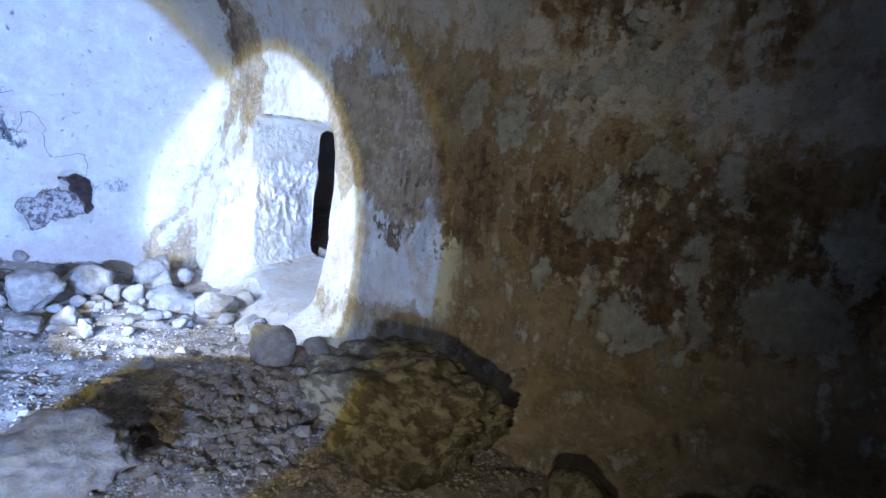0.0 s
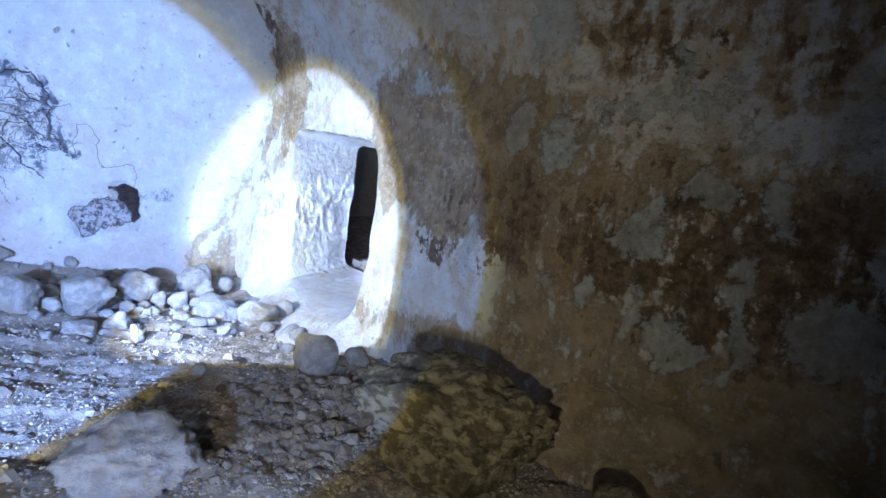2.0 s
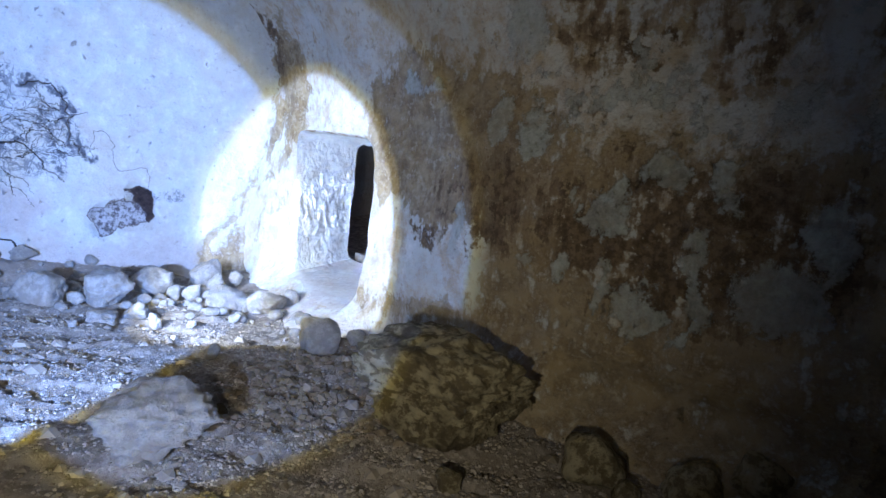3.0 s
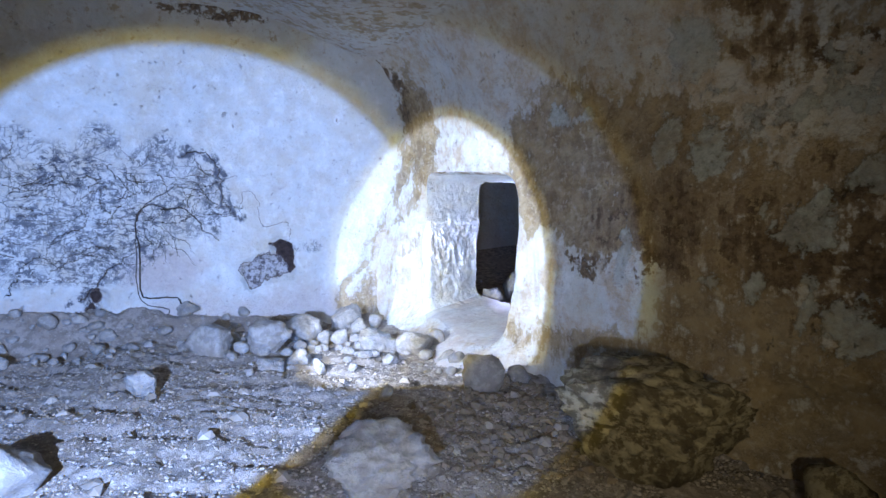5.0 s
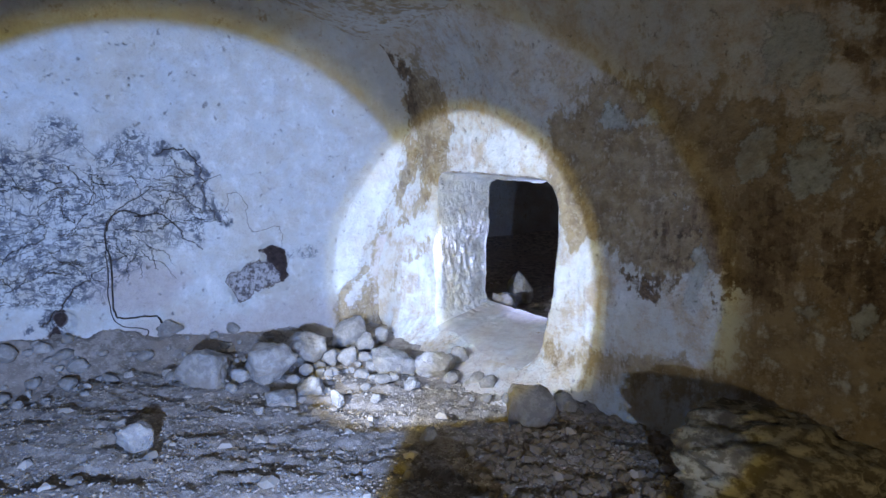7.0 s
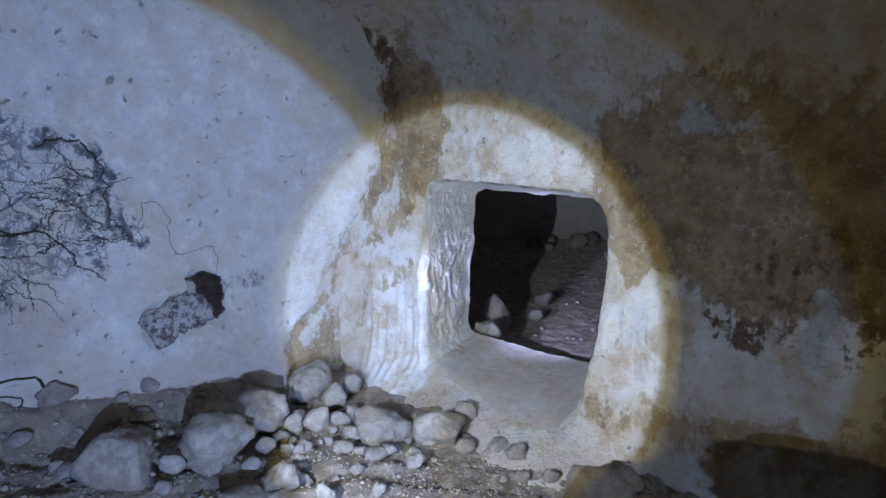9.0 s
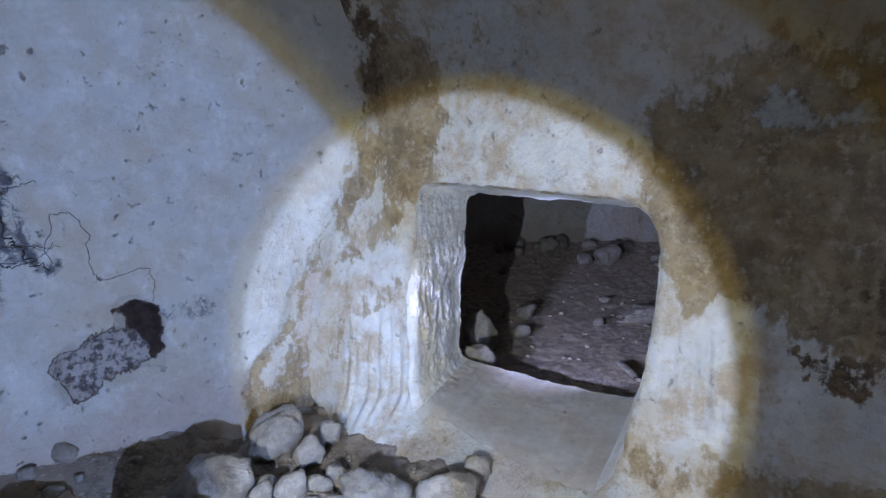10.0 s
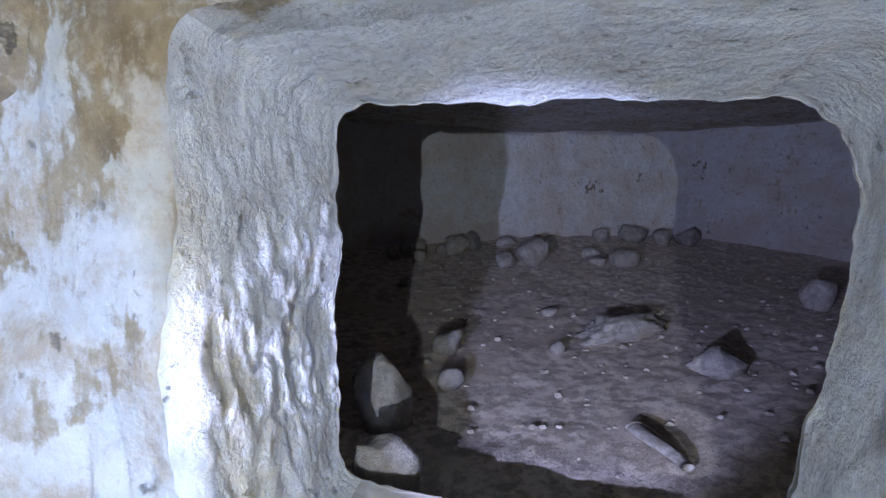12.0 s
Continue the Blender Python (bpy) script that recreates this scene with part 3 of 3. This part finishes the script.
Sheet([(4.2, 1.3), (6.2, 3.4), (7.0, 6.5), (7.0, 9.4), (6.0, 11.0), (4.0, 11.45), (1.6, 11.5), (-0.8, 11.1), (-2.8, 9.8), (-3.9, 8.3), (-3.7, 7.6)], 12, 1.9, 2.85, 0.35, plain_relief).build(
    "wall_far_chamber", -0.1, 2.85, 0.08, 0.08, r2_fields, "dusty pale rock wall of the second chamber")


def flat_sheet(name, x0, x1, y0, y1, d, height, fields, mat, keep=None):
    nx, ny = int((x1 - x0) / d), int((y1 - y0) / d)
    verts, index, faces, vals = [], {}, [], {k: [] for k in NONE}
    for i in range(nx + 1):
        for j in range(ny + 1):
            x, y = x0 + (x1 - x0) * i / nx, y0 + (y1 - y0) * j / ny
            if keep and not keep(x, y):
                continue
            index[i, j] = len(verts)
            verts.append((x, y, height(x, y)))
            for k, v in fields(x, y).items():
                vals[k].append(v)
    for (i, j), a in index.items():
        b, c, e = index.get((i + 1, j)), index.get((i + 1, j + 1)), index.get((i, j + 1))
        if None not in (b, c, e):
            faces.append((a, b, c, e))
    return mesh_from(name, verts, faces, vals, mat)


def off_door(x, y):
    return (Vector((x, y, 0)) - DOOR).dot(IN)


def floor_height(x, y):
    z = 0.045 + 0.03 * fbm((x, y, 1.0), 0.9, 3) + 0.020 * fbm((x, y, 5.0), 5.0, 5) + 0.006 * fbm((x, y, 6.0), 22.0, 3)
    ridge = noise.noise(Vector((x * 2.2 + 0.3 * y, y * 7.0, 9.0)))
    z += 0.020 * max(0.0, ridge) ** 1.5 + 0.010 * abs(noise.noise(Vector((x * 5 + y, y * 13.0, 2.0))))
    # trodden crust broken into long low plates
    plate = noise.noise(Vector((x * 1.5 + 0.5 * y, y * 4.2, 14.0))) + 0.35 * noise.noise(Vector((x * 6.0, y * 9.0, 17.0)))
    z += 0.026 * smooth01((plate - 0.02) / 0.06) - 0.02 * smooth01((-0.36 - plate) / 0.08)
    d = off_door(x, y)
    s = (Vector((x, y, 0)) - DOOR).dot(ALONG)
    z += 0.12 * smooth01((0.55 - d) / 0.55) * smooth01((s + 0.6) / 0.5)
    # bank of earth along the rooted wall
    z += (0.18 + 0.16 * smooth01((-3.9 - x) / 0.9)) * smooth01((y - (0.78 * x + 7.75)) / 0.5)
    return z


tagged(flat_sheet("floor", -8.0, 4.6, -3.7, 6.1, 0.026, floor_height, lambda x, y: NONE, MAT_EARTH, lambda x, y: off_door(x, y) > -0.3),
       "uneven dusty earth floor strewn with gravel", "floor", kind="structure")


def far_floor_height(x, y):
    d = -off_door(x, y)
    z = 0.18 + 0.06 * smooth01((d - 1.15) / 0.8) + 0.022 * max(0.0, y - 6) ** 2 + 0.02 * fbm((x, y, 31.0), 1.1, 3) + 0.014 * fbm((x, y, 35.0), 5.0, 4)
    z += 0.02 * max(0.0, noise.noise(Vector((x * 2.0, y * 6.0, 19.0)))) ** 1.5
    return z


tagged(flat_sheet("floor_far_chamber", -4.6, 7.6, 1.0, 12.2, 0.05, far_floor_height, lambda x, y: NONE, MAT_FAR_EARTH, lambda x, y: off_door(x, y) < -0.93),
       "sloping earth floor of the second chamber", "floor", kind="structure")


def ceiling_fields(x, y):
    n1 = 0.5 + 0.5 * fbm((x, y, 91.0), 1.0, 3)
    return dict(ochre=0.25 + 0.4 * n1, dark=0.3 * n1, pale=0.0, pink=0.2, mould=0.0, hole=0.0, core=0.0, white=0.0, soil=0.4)


def ceiling_height(x, y):
    return CEILING + 0.27 * smooth01((-2.4 - x) / 1.2) + 0.05 * fbm((x, y, 95.0), 0.8, 4) + 0.008 * fbm((x, y, 97.0), 6.0, 3)


tagged(thicken(flat_sheet("ceiling", -8.2, 4.8, -4.0, 6.2, 0.07, ceiling_height, ceiling_fields, MAT_WALL, lambda x, y: off_door(x, y) > -0.25), 0.3, 1.0),
       "low rock ceiling with worn limewash", "ceiling", kind="structure")
tagged(thicken(flat_sheet("ceiling_far_chamber", -4.6, 7.8, 1.0, 12.4, 0.12, lambda x, y: 2.58 + 0.06 * fbm((x, y, 99.0), 0.8, 4), ceiling_fields, MAT_WALL,
                          lambda x, y: off_door(x, y) < -0.7), 0.3, 1.0), "low rock ceiling of the second chamber", "ceiling", kind="structure")


# ---- rocks ----
def rock_mesh(seed, w, d, h, knobs=0.12, planes=19, sub=3, under=0.0, pitted=0.0):
    """A broken stone: a ball cut by random planes and roughened, w wide, d deep, h high, its foot at z = 0."""
    rng = random.Random(seed)
    cuts = []
    for _ in range(planes):
        v = Vector((rng.gauss(0, 1), rng.gauss(0, 1), rng.gauss(0, 1))).normalized()
        cuts.append((v, rng.uniform(0.50, 0.80)))
    bm = bmesh.new()
    bmesh.ops.create_icosphere(bm, subdivisions=sub, radius=1.0)
    o = Vector((rng.uniform(-50, 50), rng.uniform(-50, 50), rng.uniform(-50, 50)))
    for v in bm.verts:
        u = v.co.normalized()
        r = 1.0
        for n, k in cuts:
            c = n.dot(u)
            if c > 0.05:
                r = min(r, k / c)
        r *= 1 + knobs * noise.fractal(u * 1.8 + o, 1.0, 2.0, 5) + 0.7 * knobs * noise.fractal(u * 5 + o, 1.0, 2.0, 4)
        if pitted:
            r -= pitted * (0.9 - noise.voronoi(u * 4.5 + o)[0][0] * 1.4) * 0.5 + pitted * max(0.0, noise.noise(u * 9 + o)) 
        v.co = u * r
    lo = Vector([min(v.co[i] for v in bm.verts) for i in range(3)])
    hi = Vector([max(v.co[i] for v in bm.verts) for i in range(3)])
    for v in bm.verts:
        f = [(v.co[i] - lo[i]) / (hi[i] - lo[i]) for i in range(3)]
        waist = 1 - under * (1 - f[2]) ** 1.5
        v.co = Vector(((f[0] - 0.5) * w * waist, (f[1] - 0.5) * d * waist, f[2] * h))
    return bm


def place_rock(x, y, w, h, seed, z=None, d=None, label="", mat=None, name="rock", group="stones on the floor", sink=0.2, **how):
    depth = d or w * random.Random(seed).uniform(0.7, 0.95)
    ob = part(name, rock_mesh(seed, w, depth, h * (1 + sink), **how), mat or MAT_ROCK)
    ob.location = (x, y, (floor_height(x, y) if z is None else z) - sink * h)
    ob.rotation_euler = (0, 0, random.Random(seed + 5).uniform(-0.35, 0.35))
    return tagged(ob, label or "pale rounded limestone lying on the earth floor", "stone", group)


STONES = [  # x, y, width, height
    (-3.70, 4.25, 0.46, 0.32), (-3.22, 4.36, 0.47, 0.30), (-3.05, 4.80, 0.45, 0.30), (-2.76, 5.33, 0.36, 0.34), (-2.65, 4.83, 0.20, 0.18),
    (-2.55, 5.15, 0.20, 0.20), (-2.76, 4.10, 0.25, 0.16), (-2.91, 3.88, 0.28, 0.11), (-2.48, 3.90, 0.11, 0.13), (-2.42, 5.34, 0.15, 0.16),
    (-2.18, 4.70, 0.42, 0.26), (-1.80, 4.54, 0.36, 0.22), (-1.60, 4.70, 0.16, 0.17), (-3.54, 3.07, 0.22, 0.19), (-4.35, 4.80, 0.24, 0.15),
    (-2.82, 4.80, 0.15, 0.17), (-0.78, 3.86, 0.20, 0.13), (-2.38, 4.95, 0.16, 0.13), (-1.98, 4.30, 0.13, 0.09), (-2.98, 3.62, 0.10, 0.06),
    (-1.72, 3.30, 0.11, 0.12), (-2.20, 3.95, 0.09, 0.07)]
for k, (x, y, w, h) in enumerate(STONES):
    place_rock(x, y, w, h, 610 + k, sub=4 if w > 0.2 else 3)
place_rock(-1.05, 3.68, 0.32, 0.29, 140, label="upright split limestone block beside the doorway", group="stones by the doorway")
place_rock(-1.37, 2.04, 0.60, 0.30, 150, d=0.52, label="large pale limestone block with a broken top", sub=5, planes=13, knobs=0.16)
place_rock(-3.20, 1.66, 0.42, 0.26, 151, label="pale limestone block on the gravel floor")
place_rock(0.0, 2.50, 1.04, 0.63, 160, d=0.9, label="big knobbly weathered boulder against the wall", mat=MAT_BOULDER, name="boulder", group="boulder", sub=6, knobs=0.10, planes=7, under=0.36, sink=0.05, pitted=0.12)
for k, (x, y, w, h) in enumerate([(0.02, 1.97, 0.13, 0.11), (0.73, 2.16, 0.31, 0.25), (1.16, 2.06, 0.29, 0.18), (1.52, 2.12, 0.31, 0.25), (0.85, 2.03, 0.15, 0.09)]):
    place_rock(x, y, w, h, 170 + k, label="brownish stone in the dark at the wall's foot", mat=MAT_BOULDER, group="stones at the wall's foot")
heap = random.Random(47)
for k in range(78):
    f = heap.random()
    x, y = -3.5 + 2.3 * f + heap.gauss(0, 0.10), 4.25 + 0.35 * math.sin(3 * f) + heap.gauss(0, 0.22)
    w = 0.05 + 0.12 * heap.random() ** 1.6
    if off_door(x, y) > 0.3:
        place_rock(x, y, w, w * heap.uniform(0.5, 0.85), 500 + k, label="small broken limestone piece in the row of stones", group="broken pieces among the stones", sub=2)
edge = random.Random(31)
for k in range(96):
    x = -3.5 - 2.7 * edge.random()
    y = 0.78 * x + 8.0 + edge.uniform(-0.75, 0.22)
    w = 0.05 + 0.15 * edge.random() ** 2
    place_rock(x, y, w, w * edge.uniform(0.45, 0.75), 300 + k, label="small pale stone along the rooted wall's foot", group="small stones along the wall", sub=2)
FAR_STONES = [
    (-1.18, 6.16, 0.32, 0.36), (-0.95, 6.90, 0.34, 0.42), (-0.13, 7.86, 0.27, 0.18), (-0.40, 7.22, 0.18, 0.14), (1.80, 10.25, 0.29, 0.19), (2.25, 10.35, 0.54, 0.34),
    (1.44, 10.9, 0.41, 0.27), (4.72, 11.0, 0.5, 0.28), (4.08, 11.1, 0.27, 0.22), (5.04, 10.8, 0.39, 0.25), (3.48, 9.95, 0.42, 0.22), (3.27, 10.35, 0.29, 0.14),
    (3.05, 9.97, 0.28, 0.12), (0.73, 11.0, 0.22, 0.16), (0.95, 11.1, 0.22, 0.18), (1.75, 11.1, 0.28, 0.26), (1.25, 11.0, 0.2, 0.15), (0.81, 10.75, 0.2, 0.15), (0.5, 10.9, 0.16, 0.13), (2.3, 11.1, 0.3, 0.16), (0.24, 9.82, 0.11, 0.09), (1.22, 8.45, 0.17, 0.08), (0.65, 7.54, 0.12, 0.09), (3.98, 7.65, 0.42, 0.32), (0.79, 5.72, 0.10, 0.10), (5.5, 10.7, 0.4, 0.27), (2.9, 10.9, 0.3, 0.18)]
for k, (x, y, w, h) in enumerate(FAR_STONES):
    place_rock(x, y, w, h, 200 + k, z=far_floor_height(x, y), planes=30 if k < 2 else 19, label="dusty stone on the second chamber's floor", group="stones in the second chamber", sub=3 if w > 0.25 else 2)
place_rock(1.46, 7.72, 1.10, 0.20, 236, z=far_floor_height(1.42, 7.7), d=0.5, label="flat broken slab half buried in the earth", name="slab", group="slabs", sub=4, planes=9, knobs=0.22)
place_rock(1.38, 6.70, 0.41, 0.20, 231, z=far_floor_height(1.38, 6.7), d=0.3, label="small flat slab beside a crack in the earth", name="slab", group="slabs")


# ---- roots and cracks on the rooted wall ----
def tube_along(name, path, r0, r1, mat, label, category, group="", wobble=0.012, seed=0, parent=None):
    """A thin tapering strand laid over the rooted wall through (along, height) points."""
    pts = [(p.x, p.y) for p in catmull([Vector(p) for p in path], 7)]
    bm, rings, n = bmesh.new(), [], 6
    world_pts = []
    for k, (s, z) in enumerate(pts):
        s += wobble * noise.noise(Vector((k * 0.45, seed, 1.0)))
        z += wobble * noise.noise(Vector((k * 0.45, seed, 9.0)))
        world_pts.append(Vector(LEFT.point(s, z, 0.4 * r0)))
    for k, p in enumerate(world_pts):
        d = (world_pts[min(k + 1, len(world_pts) - 1)] - world_pts[max(k - 1, 0)]).normalized()
        a = d.orthogonal().normalized()
        b = d.cross(a)
        r = (r0 + (r1 - r0) * k / (len(world_pts) - 1)) * (1 + 0.25 * noise.noise(Vector((k * 0.8, seed, 5.0))))
        rings.append([bm.verts.new(p + r * (math.cos(q * math.tau / n) * a + math.sin(q * math.tau / n) * b)) for q in range(n)])
    for u, v in zip(rings, rings[1:]):
        for q in range(n):
            bm.faces.new((u[q], u[(q + 1) % n], v[(q + 1) % n], v[q]))
    bm.faces.new(rings[0])
    bm.faces.new(reversed(rings[-1]))
    ob = part(name, bm, mat, parent)
    return tagged(ob, label, category, group)


def empty_thing(name, at, label, category):
    ob = tagged(new(name), label, category)
    ob.location = at
    ob.empty_display_size = 0.1
    return ob


def strand(name, parent, path, r0, r1, label="", wobble=0.012, seed=0):
    ob = tube_along(name, path, r0, r1, MAT_ROOT, label, "", "", wobble, seed, parent)
    ob.matrix_parent_inverse = Matrix.Translation(-parent.location)
    return ob


climbing = empty_thing("climbing_root", LEFT.point(2.69, 0.22), "long dark root climbing the pale wall from the floor", "root")
strand("stem", climbing, [(2.69, 0.22), (2.69, 0.43), (2.76, 0.49), (3.01, 0.50), (3.07, 0.61), (3.07, 1.02), (3.10, 1.17), (3.09, 1.36), (2.98, 1.48), (2.87, 1.46), (2.79, 1.43)],
       0.009, 0.006, seed=1)
strand("branch", climbing, [(2.87, 1.43), (2.76, 1.44), (2.66, 1.45), (2.58, 1.39), (2.48, 1.28), (2.47, 1.21), (2.38, 1.17), (2.30, 1.09)], 0.008, 0.004, seed=2)
strand("branch", climbing, [(2.84, 0.30), (2.81, 0.37), (3.03, 0.44), (3.10, 0.62), (3.10, 0.97), (3.11, 1.12)], 0.006, 0.004, seed=3)
strand("branch", climbing, [(3.09, 1.30), (3.04, 1.44), (2.92, 1.55), (2.80, 1.62), (2.72, 1.70)], 0.006, 0.003, seed=5)
tube_along("crack", [(2.07, 1.33), (2.05, 1.61), (1.96, 1.64), (1.88, 1.52), (1.86, 1.30), (1.78, 1.25), (1.59, 1.30), (1.53, 1.20), (1.54, 1.09)],
           0.0022, 0.002, MAT_ROOT, "dark jagged hair crack above the spalled hole", "crack", wobble=0.035, seed=4)
mat_thing = empty_thing("root_mat", LEFT.point(3.0, 1.0), "tangled mat of hair-thin dark roots clinging to the wall", "roots")
rng = random.Random(7)
for k in range(170):
    s, z = rng.uniform(2.25, 4.3), rng.uniform(0.7, 2.05)
    if z > 2.05 - 0.25 * abs(math.sin(s * 3)) or (s < 2.7 and z < 1.2) or (s < 3.2 and z < 0.95):
        continue
    a, path = rng.uniform(-0.6, 0.6) + (math.pi if rng.random() < 0.5 else 0), [(s, z)]
    for _ in range(rng.randint(3, 7)):
        a += rng.uniform(-0.6, 0.6)
        s, z = s + 0.065 * math.cos(a), z + 0.055 * math.sin(a)
        path.append((s, min(2.1, max(0.6, z))))
    strand("rootlet", mat_thing, path, rng.uniform(0.0025, 0.0055), 0.0016, "", 0.03, k + 10)
for k, path in enumerate((FRINGE, LOW_FRINGE)):
    strand("fringe", mat_thing, path, 0.007, 0.004, "ragged dark fringe edging the mat", 0.06, 80 + k)


# ---- stick in the second chamber ----
def stick(a, b, r):
    bm, n, rings = bmesh.new(), 8, []
    d = (b - a)
    side = d.normalized().cross(Vector((0, 0, 1))).normalized()
    up = side.cross(d.normalized())
    for k in range(13):
        f = k / 12
        c = a + d * f + up * 0.02 * math.sin(f * 3) + side * 0.015 * math.sin(f * 5)
        rr = r * (1 - 0.35 * f) * (1 + 0.12 * noise.noise(Vector((k * 0.9, 3, 1))))
        rings.append([bm.verts.new(c + rr * (math.cos(q * math.tau / n) * side * 1.3 + math.sin(q * math.tau / n) * up * 0.7)) for q in range(n)])
    for u, v in zip(rings, rings[1:]):
        for q in range(n):
            bm.faces.new((u[q], u[(q + 1) % n], v[(q + 1) % n], v[q]))
    bm.faces.new(rings[0])
    bm.faces.new(reversed(rings[-1]))
    return tagged(part("wood_strip", bm, MAT_WOOD), "weathered grey strip of wood on the far floor", "wood")


stick(Vector((0.20, 6.24, far_floor_height(0.20, 6.24) + 0.035)), Vector((0.07, 5.80, far_floor_height(0.07, 5.80) + 0.03)), 0.04)


# ---- gravel ----
def gravel(name, count, area, height, keep, sizes, seed, label, mat):
    """Many small chips in one mesh, each a squashed, uneven octahedron."""
    rng = random.Random(seed)
    verts, faces = [], []
    x0, x1, y0, y1 = area
    made = 0
    while made < count:
        x, y = rng.uniform(x0, x1), rng.uniform(y0, y1)
        if not keep(x, y, rng):
            continue
        made += 1
        r = sizes[0] + (sizes[1] - sizes[0]) * rng.random() ** 3
        a, z, k = rng.uniform(0, math.tau), height(x, y), len(verts)
        flat = rng.uniform(0.35, 0.8)
        m = 5
        for q in range(m):
            t = a + q * math.tau / m + rng.uniform(-0.3, 0.3)
            rr = r * rng.uniform(0.75, 1.2)
            verts.append((x + rr * math.cos(t), y + rr * math.sin(t), z + r * flat * rng.uniform(-0.1, 0.35)))
        for q in range(3):
            t = a + q * math.tau / 3 + 0.4
            rr = r * rng.uniform(0.3, 0.7)
            verts.append((x + rr * math.cos(t), y + rr * math.sin(t), z + r * flat * rng.uniform(0.8, 1.2)))
        faces += [(k + 5, k + 6, k + 7), (k, k + 1, k + 5), (k + 1, k + 6, k + 5), (k + 1, k + 2, k + 6), (k + 2, k + 3, k + 6), (k + 3, k + 7, k + 6),
                  (k + 3, k + 4, k + 7), (k + 4, k + 5, k + 7), (k + 4, k, k + 5)]
    ob = mesh_from(name, verts, faces, {}, mat, smooth=False)
    return tagged(ob, label, "gravel", kind="stuff")


def chips(name, low, high):
    m, t, b = material(name, 0.92)
    rnd = t.nodes.new("ShaderNodeNewGeometry").outputs["Random Per Island"]
    col = mix(t, rnd, low, high)
    col = mix(t, maths(t, "MULTIPLY", noise_node(t, coord(t), 60.0, 4, 0.6), 0.5), col, (0.30, 0.25, 0.20))
    link(t, col, b.inputs["Base Color"])
    return m


MAT_CHIPS = chips("limestone_chips", (0.15, 0.125, 0.10), (0.46, 0.41, 0.36))


def near_keep(x, y, rng):
    if off_door(x, y) < 0.25 or y > 0.78 * x + 8.35:
        return False
    thick = 0.25 + 0.5 * blob(x, y, -0.6, 2.6, 1.0, 1.1) + 0.35 * max(0.0, noise.noise(Vector((x * 1.3, y * 1.3, 3.0))))
    return rng.random() < thick


gravel("gravel", 72000, (-5.2, 1.6, 0.6, 5.4), floor_height, near_keep, (0.003, 0.015), 5, "loose limestone gravel and chips strewn over the earth", MAT_CHIPS)
gravel("rubble", 420, (-4.4, 1.4, 1.2, 5.2), floor_height, near_keep, (0.018, 0.06), 6, "small broken stones scattered among the gravel", MAT_CHIPS)
gravel("far_gravel", 1800, (-2.0, 6.0, 4.4, 11.2), far_floor_height, lambda x, y, r: off_door(x, y) < -1.12, (0.006, 0.04), 8,
       "sparse dusty gravel on the second chamber's floor", chips("dusty_chips", (0.26, 0.225, 0.195), (0.50, 0.455, 0.41)))

MAT_CLODS = chips("dark_clods", (0.10, 0.075, 0.05), (0.24, 0.19, 0.14))
gravel("clods", 1500, (-1.7, 0.3, 2.3, 4.2), floor_height, lambda x, y, r: off_door(x, y) > 0.12 and r.random() < blob(x, y, -0.75, 3.1, 0.6, 0.8), (0.012, 0.055), 12,
       "crumbly brown earth clods below the doorway", MAT_CLODS)
